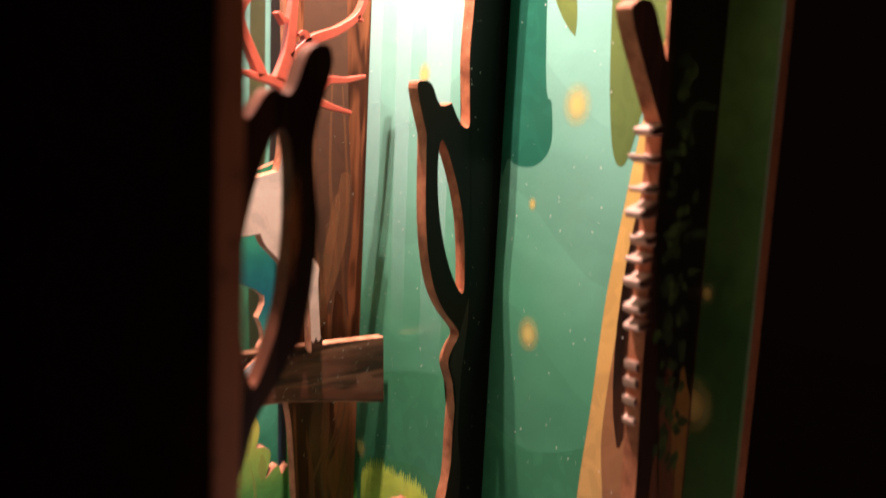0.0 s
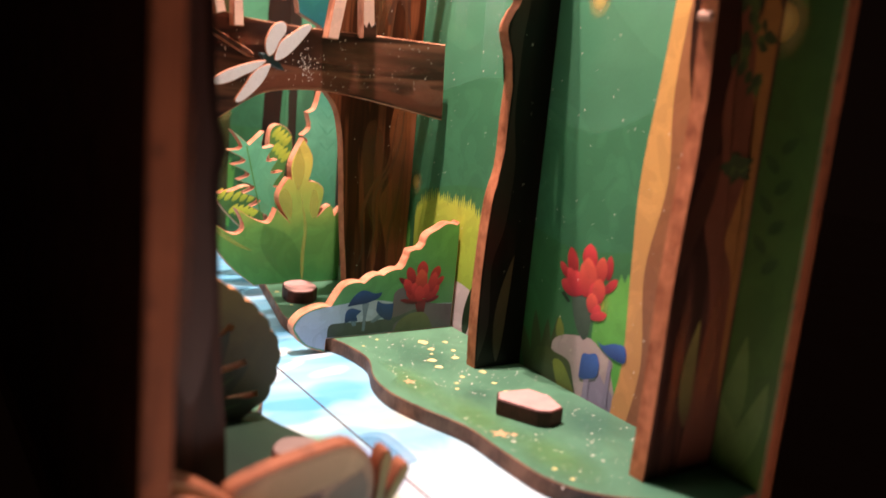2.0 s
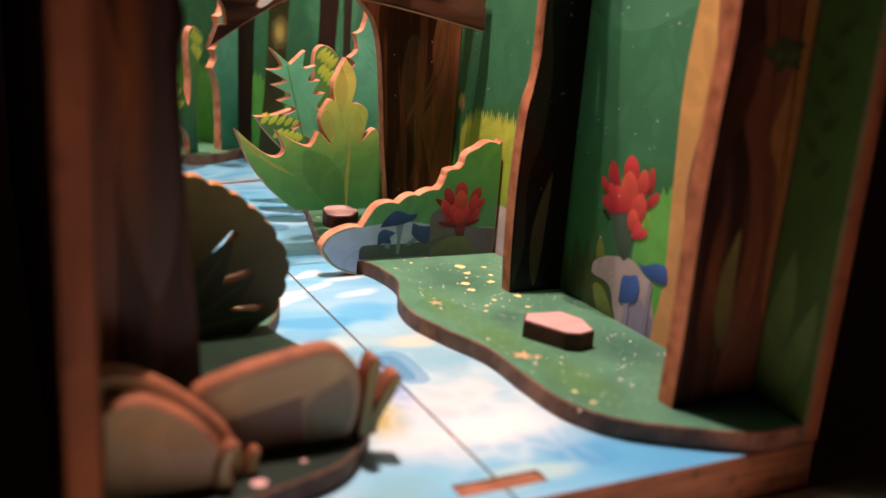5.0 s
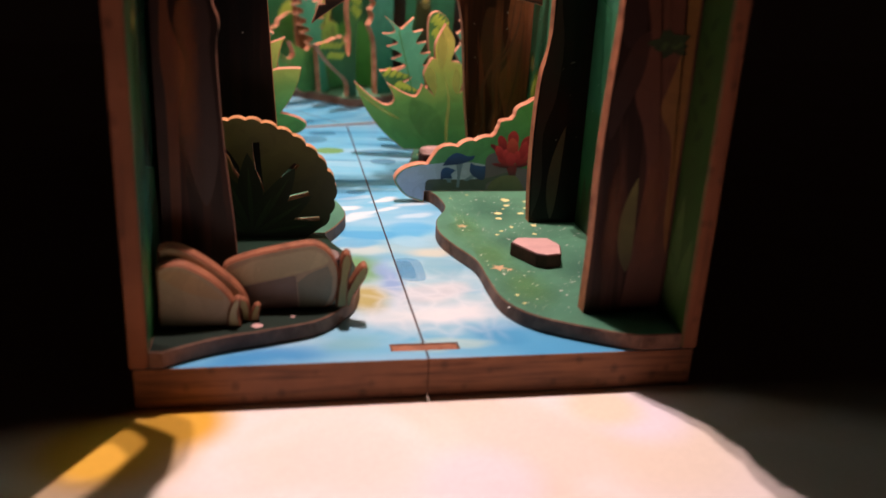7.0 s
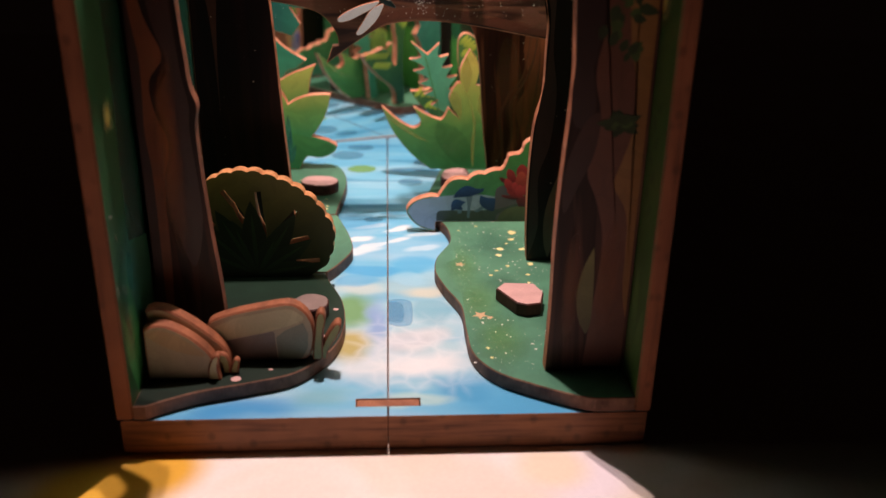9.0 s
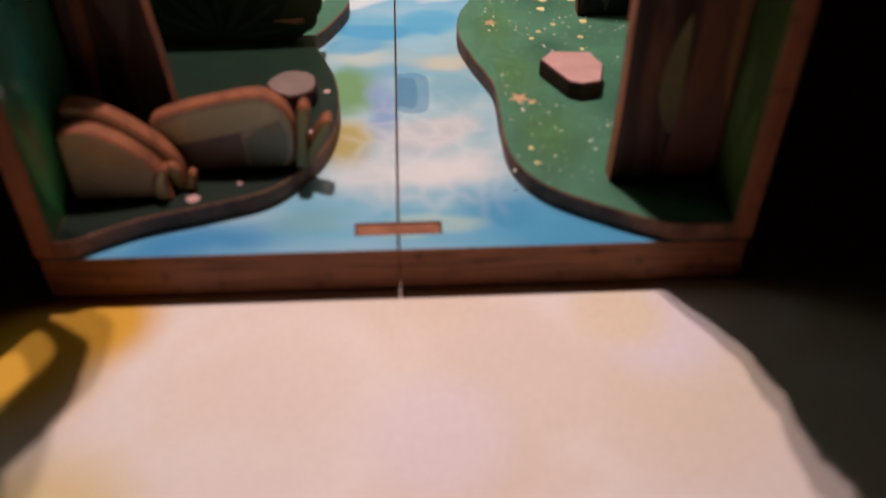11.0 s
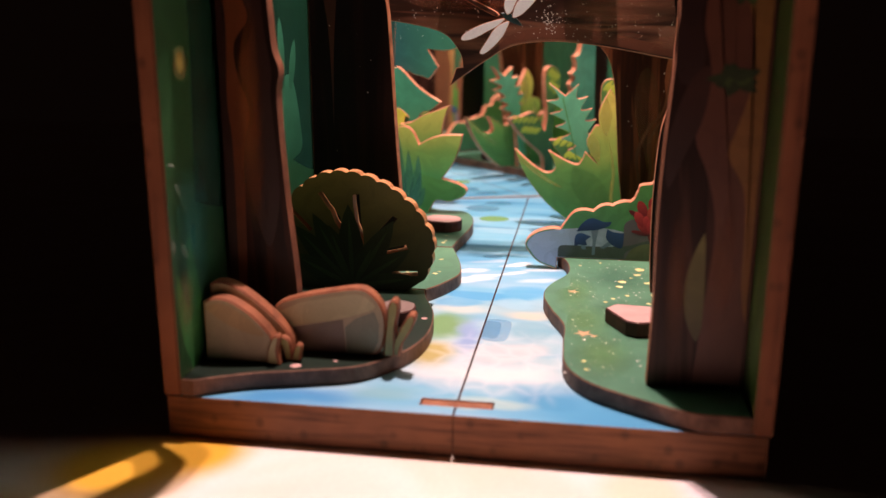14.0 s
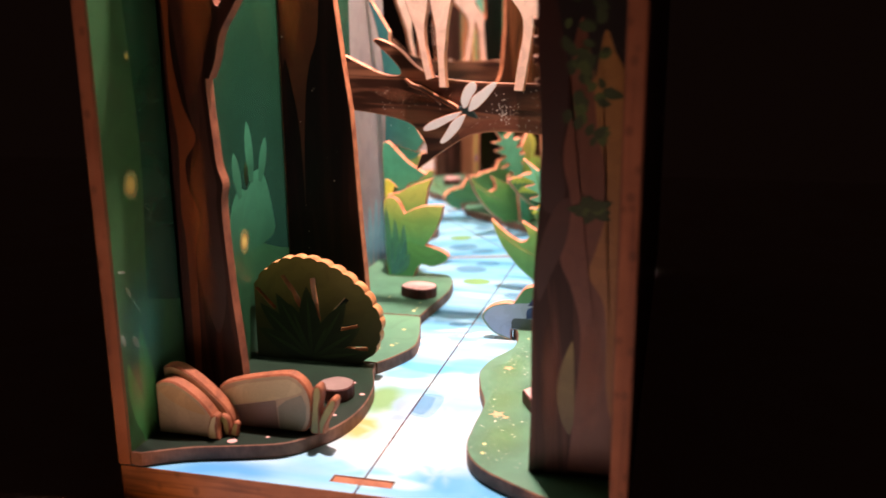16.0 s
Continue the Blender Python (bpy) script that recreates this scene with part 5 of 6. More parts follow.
part("painted_stone", ink(curve([(12.6, 3.2, 1), (12.5, 0.7, 1), (8.6, 2.1), (6.4, 4.4), (5.5, 6.4), (7.6, 8.8), (11.6, 9.9), (15.8, 10.4), (19.9, 10.8), (24.7, 10.7), (28.7, 10.0), (36, 9.2), (43.7, 8.8, 1), (43.7, 3.2, 1)], 5), 85.285, "y"), SLATE, rb)
part("painted_stone", ink(curve([(27.6, 3.2, 1), (28.2, 9.1), (28.6, 12.2), (30.8, 13.2), (33.7, 12.2), (37.4, 9.4), (43.7, 8.6, 1), (43.7, 3.2, 1)], 5), 85.280, "y"), printed("mauve_stone_print", "544e56", "746a72", patch=0.5), rb)
CAP_STEM = printed("blue_grey_stem_print", "5a7488", "7a8ea0", patch=0.4)
part("painted_shade", ink(curve([(12.9, 3.3, 1), (13.2, 5.9), (16.1, 6.3), (21.8, 6.2), (29.0, 6.6), (33.7, 8.0), (34.4, 7.4), (29.4, 5.4), (28.6, 3.3, 1)], 4), 85.278, "y"), printed("dull_green_shade_print", "3a4440", "4c5650", patch=0.4), rb)
for stem, cap in (([(20.6, 10.4), (22.4, 10.3), (21.9, 7.6), (21.7, 4.1), (21.0, 4.1), (21.1, 7.6)], [(17.2, 9.8, 1), (18.2, 11.5), (19.8, 12.9), (21.4, 13.1), (23.6, 12.3), (25.4, 12.5, 1), (24.7, 11.3), (21.9, 10.3), (19.1, 10.0)]),
                  ([(18.0, 7.6), (19.3, 7.6), (19.6, 5.4), (18.6, 5.4)], [(16.8, 6.2, 1), (16.9, 8.5), (18.2, 9.4), (20.7, 8.6, 1), (19.5, 7.6), (19.8, 6.5), (18.2, 6.5)]),
                  ([(24.9, 7.6), (22.9, 6.0), (23.7, 5.7), (25.7, 6.8)], [(24.2, 8.9), (24.4, 10.6, 1), (26.0, 9.9), (28.4, 9.7, 1), (28.1, 6.2), (26.1, 6.5), (24.5, 7.9)])):
    stalk = part("painted_mushroom", ink(stem, 85.275, "y"), CAP_STEM, rb)
    part("painted_mushroom_cap", ink(curve(cap, 4), 85.265, "y"), BLUE_DIM, stalk, "dark blue cap")
part("painted_pebble", ink(curve([(28.9, 3.3, 1), (30.3, 5.8), (33.3, 7.2), (36.7, 6.9), (39.0, 3.3, 1)], 5), 85.27, "y"), printed("dull_olive_print", "4c5038", "666848", patch=0.4), rb)
part("painted_stalk", ink([(33.5, 10.2), (36.7, 10.2), (36.4, 7.2), (34.6, 7.3)], 85.26, "y"), RED_DEEP, rb)
for i, (p, q, w, m) in enumerate((((34.4, 9.4), (29.9, 10.4), 1.0, RED_DEEP), ((36.5, 9.6), (40.0, 10.7), 1.2, RED_DEEP), ((32.2, 13.4), (29.2, 15.4), 1.2, RED_DEEP), ((38.0, 12.6), (40.9, 15.2), 1.6, RED_DIM), ((33.1, 14.0), (31.5, 17.7), 2.3, RED_DIM), ((37.6, 14.2), (39.5, 17.6), 2.4, RED_DIM), ((35.2, 14.6), (35.0, 19.0), 3.0, RED),
                                  ((34.3, 10.0), (31.4, 12.6), 2.1, RED_DIM), ((36.5, 10.1), (39.8, 13.2), 2.3, RED_DIM), ((32.9, 11.6), (30.8, 15.1), 2.2, RED), ((37.4, 11.8), (38.6, 16.3), 2.4, RED), ((35.2, 11.8), (34.9, 17.2), 3.2, RED_LIGHT), ((33.9, 10.6), (33.2, 14.2), 1.9, RED), ((36.1, 10.4), (36.6, 13.8), 1.9, RED), ((35.0, 9.8), (34.6, 13.4), 2.6, RED))):
    d = Vector(q) - Vector(p)
    part("painted_petal", ink(petal(p, math.degrees(math.atan2(d.y, d.x)), d.length, w), 85.255 - 0.002 * i, "y"), m, rb)

# fan-shaped left bush with slits
fb = root("bush_cutout", -29, 52, 3, "dark green fan-shaped plywood bush with scalloped rim and slits", "bush", "cut-out bushes")
rim = scallops([(-14.9, 5.2), (-12.4, 9.4), (-12.2, 15.3), (-16.0, 21.3), (-21.5, 25.6), (-28.8, 28.3), (-33.8, 28.1), (-38.6, 26.6), (-42.4, 22.8)], 3.4, -0.17)
fan_out = [(-43.6, 3.05), (-18, 3.05)] + rim + [(-43.6, 21.5)]


slits = [[(-43.3, 20.4), (-42.5, 21.0), (-38.0, 16.0), (-38.9, 15.2)],
         [(-37.0, 23.5), (-35.6, 24.2), (-33.3, 21.5), (-31.4, 18.8), (-31.5, 15.2), (-33.3, 17.6), (-34.0, 20.0), (-34.8, 20.6)],
         [(-29.2, 23.6), (-27.2, 23.9), (-27.2, 19.0), (-26.9, 13.0), (-28.9, 17.2), (-29.3, 21.0)],
         [(-20.9, 19.6), (-19.4, 18.7), (-22.3, 14.8), (-26.6, 11.6), (-24.6, 15.6)],
         [(-17.9, 13.5), (-17.3, 12.1), (-21.5, 11.0), (-24.6, 10.9), (-21.5, 12.7)],
         [(-15.4, 8.0), (-15.3, 6.6), (-19.3, 5.9), (-21.8, 7.2), (-19.3, 7.6)]]


def slim(loop, k):
    """The same slot, narrower across its length."""
    pts = [Vector(p) for p in loop]
    mid = sum(pts, Vector((0, 0))) / len(pts)
    far = max(pts, key=lambda p: (p - mid).length)
    d = (far - mid).normalized()
    return [tuple(mid + d * (p - mid).dot(d) + (p - mid - d * (p - mid).dot(d)) * k) for p in pts]


slits = [slim(lp, 0.7) for lp in slits]
part("bush_board", sheet(fan_out, 51.0, 54.0, "y", slits), [FAN, cut_edge("fan_bush_edge", "c88c5c", "8a5a34")], fb)
for i, (tip, w) in enumerate((((-42.4, 16.8), 4.6), ((-38.0, 19.4), 5.0), ((-34.6, 17.0), 4.6), ((-30.2, 21.6), 5.2), ((-20.4, 18.4), 5.0), ((-24.6, 13.6), 4.6), ((-17.0, 12.2), 4.4), ((-15.8, 6.2), 3.8), ((-43.0, 10.4), 4.6))):
    blade = part("painted_leaf", ink(leaf((-29.5, 3.6), tip, w), 50.985 - 0.0015 * i, "y"), DARKLEAF, fb)
    part("painted_midrib", ink(leaf((-29.5, 3.6), Vector((-29.5, 3.6)).lerp(Vector(tip), 0.84), 0.9), 50.965 - 0.0015 * i, "y"), DARKLEAF_RIB, blade)


def plant(name, label, x, y, category="plant"):
    return root(name, x, y, 3.0, label, category, "cut-out plants")


def fern(r, base, tip, width, teeth, y0, y1, mat, name="fern_leaf", tilt=0.0):
    """A fern leaf with toothed sides."""
    a, b = Vector(base), Vector(tip)
    d = b - a
    s = Vector((-d.y, d.x)).normalized()
    left, right = [], []
    for i in range(teeth):
        t = 0.12 + 0.80 * i / teeth
        w = width * 0.5 * (0.55 + 0.6 * math.sin(math.pi * (0.15 + 0.75 * t)))
        for lst, sg in ((left, 1), (right, -1)):
            lst.append(tuple(a + d * t + s * sg * w * 0.55))
            lst.append(tuple(a + d * (t + 0.09) + s * sg * w))
    out = [tuple(a - s * width * 0.12)] + right + [tuple(b)] + left[::-1] + [tuple(a + s * width * 0.12)]
    part(name, sheet(out, y0, y1, "y", soft=0.12), [mat, EDGE], r)


# right back plants
pr = plant("plant_cutout", "yellow-green plywood plant with pointed leaves by the trunk", 20, 132)
pr_out = curve([(13.4, 3.1, 1), (7.4, 8.0), (1.8, 15.2), (-1.6, 22.9, 1), (3.4, 18.6), (7.8, 16.2), (10.2, 18.0), (8.0, 22.6, 1), (12.6, 20.0), (16.2, 18.8), (17.6, 20.2), (18.4, 22.4, 1), (21.8, 19.3, 1), (19.4, 23.0), (18.8, 26.0), (20.9, 29.8), (22.0, 29.8, 1),
                (21.8, 34.2), (24.6, 40.0, 1), (27.0, 36.4), (27.5, 33.4), (26.6, 29.4, 1), (29.1, 29.0), (31.0, 26.6), (29.6, 20.2, 1), (33.0, 23.2), (34.4, 20.4, 1), (36.4, 22.6, 1), (36.8, 3.1, 1)], 4)
part("leaf_board", sheet(pr_out, 131.0, 134.0, "y", soft=0.15), [LEAF, EDGE], pr)
LEAF_SHADE = thin_ink("shaded_leaf_print", "2c6a40", 0.16)
LEAF_LIGHT = thin_ink("yellow_streak_print", "c8c468", 0.35)
for k0, (ctrl, m) in enumerate((([(21.9, 4.2), (17.1, 8.8), (14.6, 13.6), (15.2, 18.4, 1), (20.6, 16.4), (24.0, 13.1), (25.9, 8.4), (25.6, 4.2)], LEAF_SHADE),
                                ([(-1.6, 21.6, 1), (3.2, 16.8), (8.4, 13.4), (12.8, 11.8, 1), (7.6, 15.0), (2.6, 18.6)], LEAF_LIGHT), ([(26.0, 4.6), (25.6, 11), (26.0, 18), (24.4, 27.6, 1), (26.8, 18), (26.6, 11), (26.6, 4.6)], LEAF_LIGHT), ([(24.0, 27.0), (22.0, 32.4), (23.6, 38.2, 1), (25.4, 32.8)], LEAF_LIGHT),
                                ([(18.8, 25.0), (20.4, 27.6), (22.4, 24.6), (22.2, 19.6)], LEAF_LIGHT), ([(28.0, 27.4), (29.8, 24.6), (29.0, 19.8), (27.2, 22.4)], LEAF_LIGHT))):
    part("painted_leaf", ink(curve(ctrl, 4), 130.985 - 0.004 * k0, "y"), m, pr)
    part("painted_leaf", ink(curve(ctrl, 4), 134.015 + 0.004 * k0, "y"), m, pr)
pf = plant("fern_cutout", "teal plywood fern with toothed leaf behind broad leaves", 15, 137)
fern_out = curve([(19.4, 3.1, 1), (17.6, 20.0, 1), (13.4, 22.2, 1), (15.6, 23.8), (11.2, 25.6, 1), (14.0, 27.2), (9.6, 28.9, 1), (12.6, 30.4), (8.0, 32.6, 1), (11.4, 33.8), (6.8, 36.2, 1), (10.4, 37.0), (7.4, 41.2, 1), (12.2, 37.6, 1), (15.8, 41.0, 1),
                  (15.4, 37.0), (18.6, 37.6, 1), (16.6, 33.8), (19.8, 34.2, 1), (18.0, 30.8), (21.2, 31.2, 1), (18.8, 27.4), (21.2, 27.2, 1), (19.4, 24), (23.6, 3.1, 1)], 3)
part("fern_leaf", sheet(fern_out, 135.2, 138.2, "y", soft=0.12), [TEAL, EDGE], pf)
part("painted_vein", ink([(18.9, 8), (19.3, 8), (11.6, 37.4), (11.3, 37.2)], 135.185, "y"), LEAF_DEEP, pf)
VEIN = printed("faint_vein_print", "4c9a7c", "5aa88a", patch=0.3)
pf2 = plant("fern_cutout", "tall teal plywood leaf with toothed edge rising beside the trunk", 38, 151)
tall_out = curve([(35.4, 3.1, 1), (34.2, 22), (31.0, 29.4, 1), (33.0, 32.4), (31.6, 35.0, 1), (33.8, 37.2), (32.2, 38.8, 1), (34.4, 41.0), (33.4, 45.0, 1), (35.6, 46.2), (36.9, 51.2), (38.2, 54), (36, 60, 1), (38, 66), (29.8, 70.6, 1), (29.2, 74.2, 1), (26.2, 73.4, 1), (25.4, 79.6, 1), (23.4, 78.2, 1),
                  (18.6, 84.2, 1), (20.6, 88.0, 1), (24.6, 88.6), (27, 96, 1), (33, 100), (43.6, 104, 1), (43.9, 3.1, 1)], 3)
TALL = printed("tall_teal_leaf_print", "", "", patch=0.12, stops=((0.1, "2f7a5c"), (0.38, "66b494"), (0.5, "3f8f7c"), (0.62, "1f5c68"), (0.72, "246c64"), (0.84, "40946e"), (1.0, "2c7850")))
part("tall_leaf", sheet(tall_out, 150.0, 153.0, "y", soft=0.12), [TALL, EDGE], pf2)
for i in range(6):
    z = 26 + 4.4 * i
    part("painted_vein", ink(leaf((39.6, z), (36.4, z + 3.4), 0.45), 149.98, "y"), VEIN, pf2)
    part("painted_vein", ink(leaf((39.6, z), (42.6, z + 3.4), 0.45), 149.98, "y"), VEIN, pf2)
pb = plant("plant_cutout", "dark green plywood plant with ribbed lime pods behind the fern", 18, 149)
pod_out = curve([(22.7, 3.1, 1), (21.9, 9), (15.3, 14.6), (10.3, 19.6), (7.5, 23.4, 1), (12.3, 24.0), (16.9, 25.4), (19.7, 23.6), (22.5, 18.2), (23.3, 26), (22.4, 32), (22.2, 38.6), (23.3, 41.2), (25.5, 41.6), (28.2, 39.4), (28.8, 35), (27.4, 31.4), (26.5, 24), (26.3, 12), (26.9, 3.1, 1)], 4)
part("leaf_board", sheet(pod_out, 148.2, 151.2, "y", soft=0.12), [printed("dark_pod_leaf_print", "22543e", "588a48", patch=0.4), EDGE], pb)
for p, q, w, n in (((8.7, 23.0), (18.9, 22.2), 3.4, 5), ((23.4, 40.0), (27.4, 36.8), 4.0, 4), ((23.8, 36.4), (27.2, 32.6), 4.0, 4), ((12.3, 19.4), (19.7, 18.2), 3.4, 5)):
    for i in range(n):
        c = Vector(p).lerp(Vector(q), (i + 0.5) / n)
        part("painted_rib", ink(leaf((c.x - 1.0, c.y - w * 0.35), (c.x + 1.6, c.y + w * 0.42), 1.3), 151.215 + 0.002 * i, "y"), LIME, pb)
        part("painted_rib", ink(leaf((c.x - 1.0, c.y - w * 0.35), (c.x + 1.6, c.y + w * 0.42), 1.3), 148.185 - 0.002 * i, "y"), LIME, pb)

# left back plants
pl = plant("plant_cutout", "broad yellow-green plywood leaves on the small bank", -28, 126)
pl_out = curve([(-35.2, 3.1, 1), (-35.6, 12), (-35.8, 20), (-36.2, 26.6), (-34.7, 28.5), (-32.6, 28.3), (-30.8, 26.4), (-29.4, 23.4, 1), (-26.6, 25.0), (-23.0, 26.1), (-19.6, 26.4), (-16.7, 26.4, 1), (-17.6, 22.4), (-19.6, 17.8), (-22.6, 13.6, 1), (-20.2, 13.0), (-17.4, 12.0), (-15.4, 10.6), (-15.6, 9.2), (-17.4, 7.8), (-20.6, 6.8), (-24.2, 7.2),
                (-26.0, 4.6), (-26.6, 3.1, 1)], 4)
LEAF_L = printed("left_leaf_print", "", "", patch=0.2, stops=((0.0, "3a8a58"), (0.45, "4c9a5c"), (0.7, "74a656"), (0.85, "a2b85c"), (1.0, "bec660")))
part("leaf_board", sheet(pl_out, 131.0, 134.0, "y", soft=0.15), [LEAF_L, EDGE], pl)
part("painted_leaf", ink(curve([(-35.0, 3.4, 1), (-35.2, 10.6), (-33.0, 15.6), (-28, 14.6), (-23.2, 13.2), (-18.4, 11.6), (-16.0, 10.2), (-17.6, 8.2), (-21.4, 7.2), (-24.4, 7.6), (-27.0, 3.4, 1)], 4), 130.98, "y"), LEAF_DEEP, pl)
BLADE = thin_ink("blue_teal_blade_print", "3a8478", 0.5)
for i, (tip, lean) in enumerate((((-35.3, 26.0), 0.02), ((-32.6, 22.0), -0.04), ((-29.6, 20.4), -0.08), ((-29.0, 15.4), -0.10), ((-27.6, 11.0), -0.12))):
    part("painted_blade", ink(leaf((-33.6, 3.6), tip, 2.6, lean), 130.97 - 0.004 * i, "y"), BLADE, pl)
pl2 = plant("plant_cutout", "teal and lime plywood leaves behind broad leaves", -34, 138)
part("lime_leaf", sheet(curve([(-36.2, 3.1, 1), (-36.6, 26), (-34.6, 28.8), (-32.4, 29.4), (-28.5, 31.6), (-24.6, 33.0), (-21.1, 34.4, 1), (-22.2, 31.8), (-23.4, 26.4), (-27.0, 3.1, 1)], 4), 135.2, 138.2, "y", soft=0.15), [LEAF_L, EDGE], pl2)
part("lime_leaf", sheet(curve([(-37.6, 3.1, 1), (-37.8, 30), (-37.2, 33.0), (-35.6, 32.4), (-33.6, 30.2), (-35.2, 28.4), (-35.6, 3.1, 1)], 4), 138.3, 138.9, "y", soft=0.1), [LIME, EDGE], pl2)
part("teal_leaf", sheet(curve([(-38.2, 3.1, 1), (-38.4, 30), (-38.6, 43.0), (-37.2, 45.0), (-35.0, 43.4), (-30.4, 38.8), (-24.2, 34.9, 1), (-27.0, 32.6), (-31.6, 28.6), (-35, 3.1, 1)], 4), 139.0, 142.0, "y", soft=0.15), [printed("shaded_teal_leaf_print", "2a7a58", "3f9474", patch=0.4), EDGE], pl2)
pl3 = plant("plant_cutout", "large blue-green plywood leaf standing by the wall", -38, 144)
BLUE_LEAF = printed("blue_to_green_leaf_print", "1a4856", "347f60", patch=0.35, axis="X")
part("blue_leaf", sheet(curve([(-39.4, 3.1, 1), (-39.0, 44), (-38.4, 60), (-39.4, 78), (-43, 92, 1), (-38.4, 84), (-35.6, 79.0, 1), (-36, 74), (-32.6, 69.6), (-30.0, 62), (-22.0, 58.4), (-17.8, 54.4, 1), (-20.0, 50.6), (-24.1, 49.6), (-28.7, 50.0, 1), (-25.6, 45.0, 1), (-28.4, 41.2, 1), (-32.4, 42.4), (-36, 40), (-37, 3.1, 1)], 4), 143.0, 146.0, "y", soft=0.15), [BLUE_LEAF, EDGE], pl3)


# ---- rocks in front of the left tree ----
rk = root("rock_cutout", -30, 13.5, 3, "pinkish tan plywood boulder with a reddish cut edge", "rock", "cut-out rocks")
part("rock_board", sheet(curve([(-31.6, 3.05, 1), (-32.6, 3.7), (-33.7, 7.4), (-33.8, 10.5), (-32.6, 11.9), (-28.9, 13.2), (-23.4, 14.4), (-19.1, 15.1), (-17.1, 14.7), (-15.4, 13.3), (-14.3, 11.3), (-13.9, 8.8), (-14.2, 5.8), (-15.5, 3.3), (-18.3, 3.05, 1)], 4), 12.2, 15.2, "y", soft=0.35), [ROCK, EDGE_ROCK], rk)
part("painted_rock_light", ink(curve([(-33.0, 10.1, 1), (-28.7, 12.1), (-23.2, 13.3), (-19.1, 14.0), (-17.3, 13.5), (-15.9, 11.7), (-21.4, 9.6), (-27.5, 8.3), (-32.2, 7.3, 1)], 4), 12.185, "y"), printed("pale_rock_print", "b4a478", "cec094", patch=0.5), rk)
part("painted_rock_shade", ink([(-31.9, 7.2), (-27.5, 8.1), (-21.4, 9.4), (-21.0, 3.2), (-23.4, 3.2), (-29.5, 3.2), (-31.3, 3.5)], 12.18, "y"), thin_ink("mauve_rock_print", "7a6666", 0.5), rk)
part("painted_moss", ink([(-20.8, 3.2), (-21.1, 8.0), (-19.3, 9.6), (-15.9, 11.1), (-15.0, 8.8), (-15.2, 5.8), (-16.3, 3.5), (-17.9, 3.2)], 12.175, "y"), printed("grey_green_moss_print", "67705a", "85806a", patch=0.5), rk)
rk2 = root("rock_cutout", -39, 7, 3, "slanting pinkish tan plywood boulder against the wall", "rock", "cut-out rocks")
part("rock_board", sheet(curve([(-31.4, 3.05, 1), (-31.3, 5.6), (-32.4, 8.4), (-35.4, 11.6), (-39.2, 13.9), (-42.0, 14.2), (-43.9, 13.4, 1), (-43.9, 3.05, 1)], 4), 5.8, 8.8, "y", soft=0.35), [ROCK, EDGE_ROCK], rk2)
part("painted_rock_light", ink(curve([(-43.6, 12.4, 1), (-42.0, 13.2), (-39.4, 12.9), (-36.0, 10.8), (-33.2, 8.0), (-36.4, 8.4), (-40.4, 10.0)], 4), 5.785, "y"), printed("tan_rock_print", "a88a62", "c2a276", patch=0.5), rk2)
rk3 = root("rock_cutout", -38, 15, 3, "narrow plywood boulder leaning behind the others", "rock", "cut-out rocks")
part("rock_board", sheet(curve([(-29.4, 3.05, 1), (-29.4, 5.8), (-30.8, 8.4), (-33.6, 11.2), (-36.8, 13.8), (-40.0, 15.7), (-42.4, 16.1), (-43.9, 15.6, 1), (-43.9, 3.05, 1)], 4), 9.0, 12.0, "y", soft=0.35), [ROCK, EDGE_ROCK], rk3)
part("painted_rock_light", ink(curve([(-43.4, 13.6, 1), (-42.4, 15.0), (-40.0, 14.6), (-36.6, 12.6), (-33.8, 10.0), (-31.4, 7.0, 1), (-34.6, 8.4), (-38.4, 10.8)], 4), 8.985, "y"), printed("brown_rock_print", "9a7e58", "b2966a", patch=0.5), rk3)
sp3 = plant("sprout_cutout", "tiny yellow-green plywood tufts between the boulders", -29.5, 8)
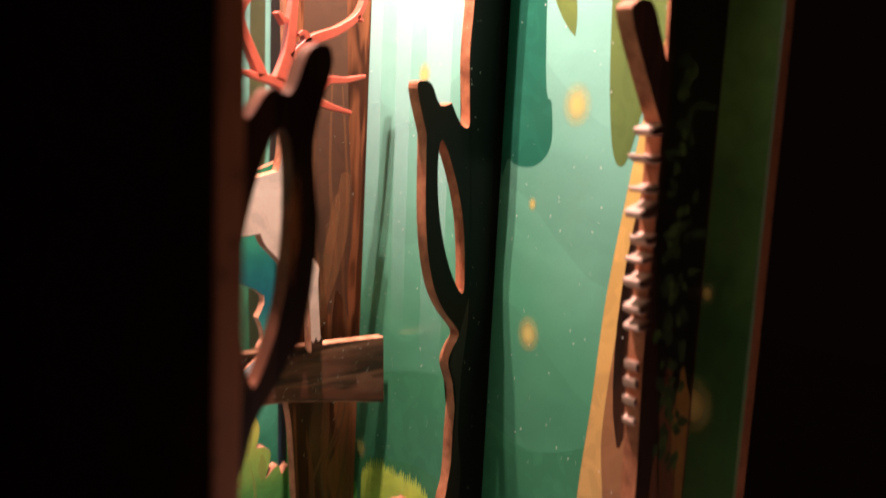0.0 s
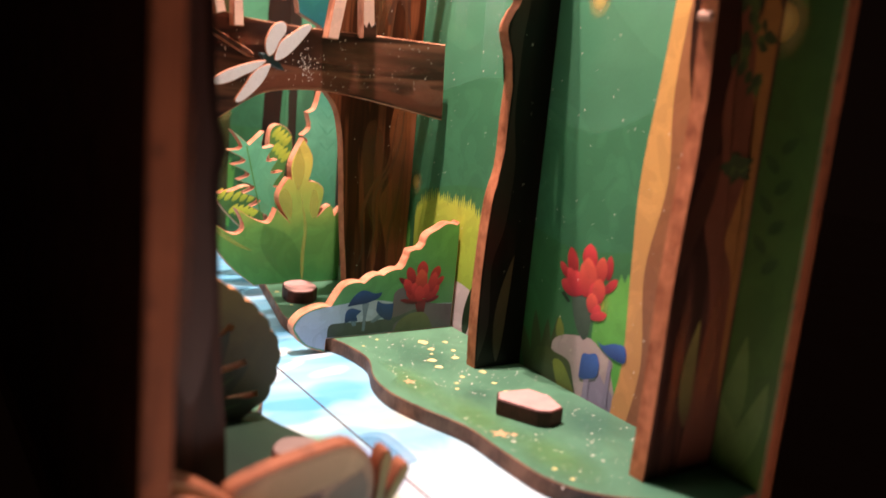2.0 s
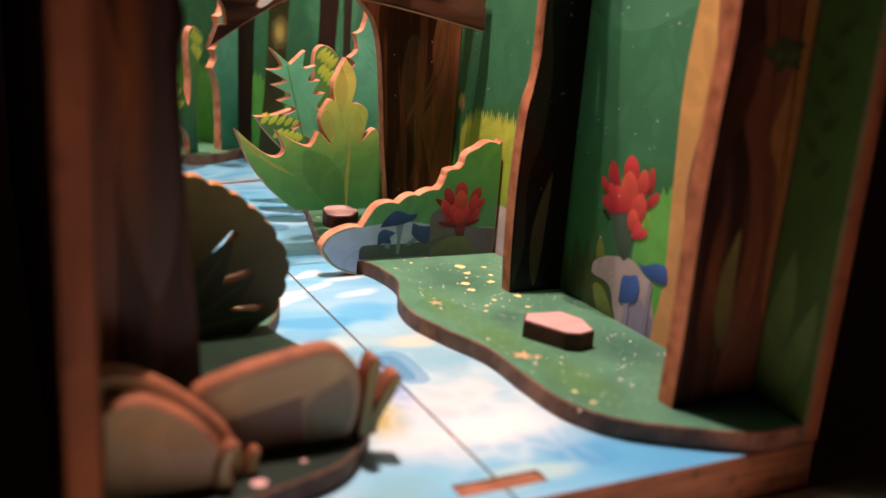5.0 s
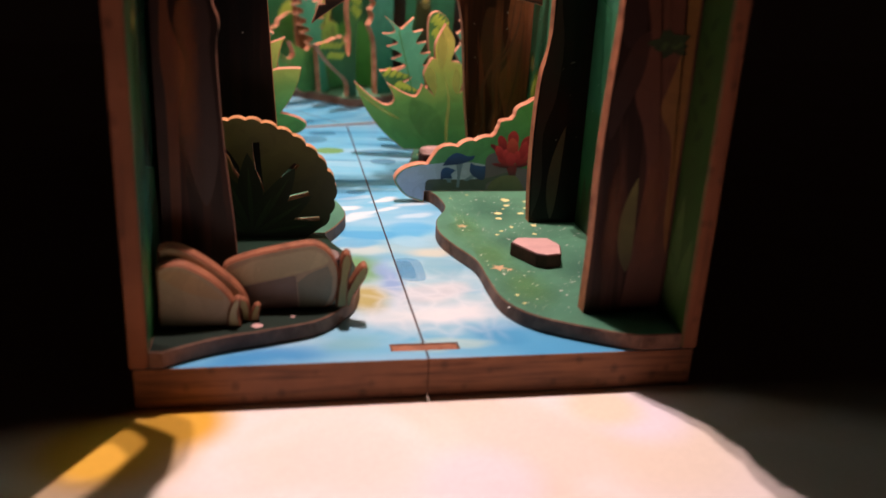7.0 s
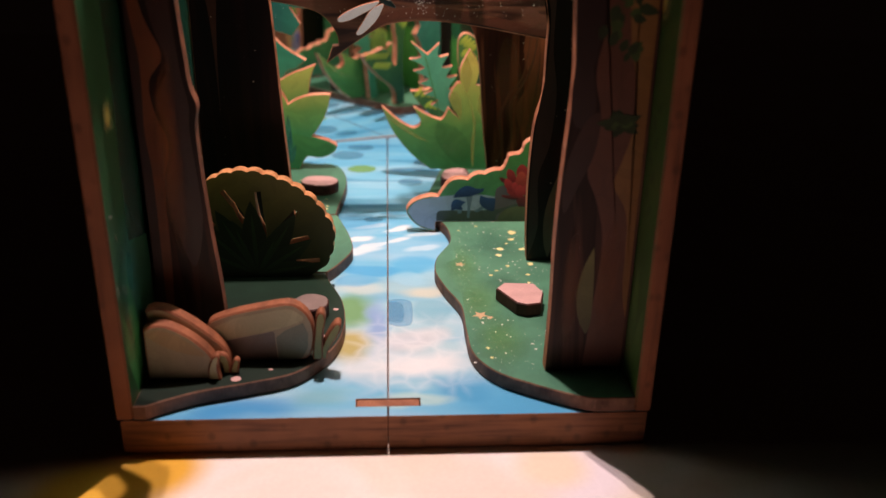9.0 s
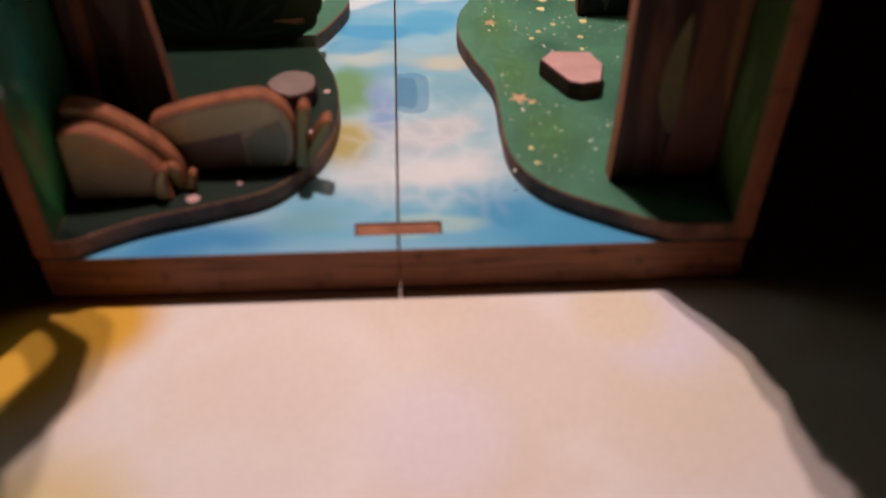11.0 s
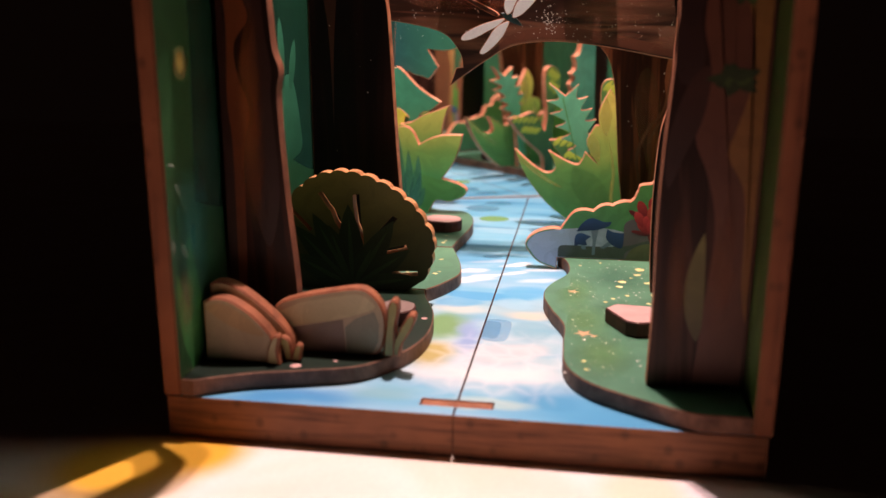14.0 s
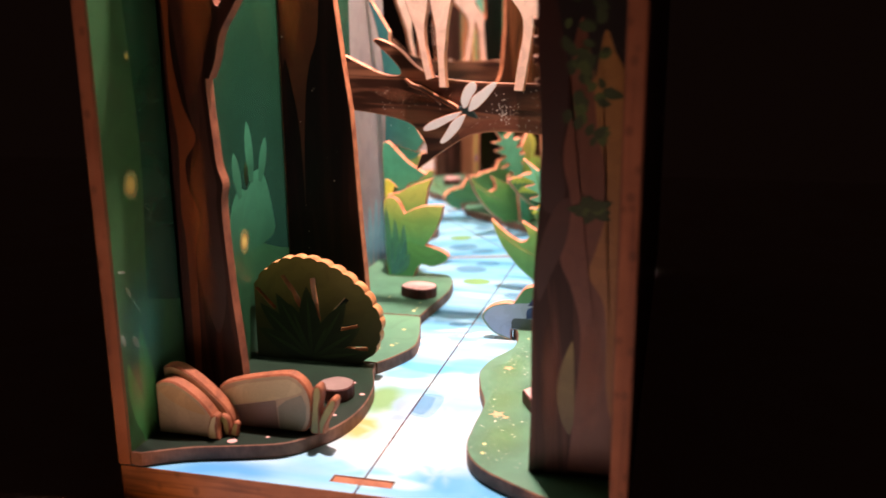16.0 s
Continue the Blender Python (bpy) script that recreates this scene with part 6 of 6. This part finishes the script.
for ctrl in ([(-30.6, 3.1, 1), (-30.8, 5.2), (-31.6, 6.6), (-30.8, 7.4), (-29.6, 6.8), (-29.2, 5.0), (-29.2, 3.1, 1)], [(-29.4, 3.1, 1), (-28.9, 5.0), (-28.2, 6.2), (-27.4, 5.8), (-27.6, 4.4), (-27.8, 3.1, 1)]):
    part("tuft", sheet(curve(ctrl, 4), 7.4, 8.9, "y", soft=0.3), [printed("tuft_print", "7c7a48", "a29a5a", patch=0.3), EDGE_ROCK], sp3)
sp = plant("sprout_cutout", "two small yellow-green plywood sprouts beside the boulder", -12, 13.5)
SPROUT = printed("sprout_print", "7c7a48", "a29a5a", patch=0.3)
for ctrl, y0 in (([(-14.4, 3.1, 1), (-14.2, 6.0), (-13.8, 9.0), (-13.6, 11.6), (-13.1, 13.0), (-12.4, 13.3), (-11.8, 12.7), (-11.7, 11.2), (-12.2, 8.6), (-12.4, 3.1, 1)], 12.0),
                 ([(-13.0, 3.1, 1), (-12.7, 5.4), (-11.8, 7.6), (-10.6, 9.8), (-9.8, 10.7), (-9.1, 10.7), (-8.8, 9.9), (-9.4, 8.2), (-10.6, 6.2), (-11.4, 4.6), (-11.6, 3.1, 1)], 12.25)):
    part("sprout", sheet(curve(ctrl, 4), y0, y0 + 3.0, "y", soft=0.3), [SPROUT, EDGE_ROCK], sp)
sp2 = plant("sprout_cutout", "tiny pale plywood sprout at the foot of the boulder", -32, 6)
part("sprout", sheet(curve([(-32.9, 3.1, 1), (-32.8, 5.4), (-32.0, 7.6), (-31.0, 8.3), (-30.6, 7.6), (-31.0, 5.6), (-30.6, 3.1, 1)], 4), 5.2, 7.4, "y", soft=0.3), [printed("pale_sprout_print", "a09468", "b8aa80", patch=0.3), EDGE_ROCK], sp2)


# ---- fine dust on the dark boards ----
random.seed(33)
for owner, y, xs, zs, n in ((log, 94.97, (-24, 40), (54, 65), 90), (tree_m, 59.15, (37, 43), (20, 150), 40), (tree_p, 74.95, (-43, -28), (20, 120), 22), (tree_b, 109.96, (27, 43), (6, 120), 60)):
    bm = bmesh.new()
    for i in range(n):
        x, z, r = random.uniform(*xs), random.uniform(*zs), 0.05 + 0.14 * random.random() ** 2
        bm.faces.new([bm.verts.new((x + p, y, z + q)) for p, q in reversed(disc(0, 0, r, None, 5, 0.3))])
    tagged(part("dust_specks", bm, DUST, owner, "fine white dust specks"), kind="stuff")
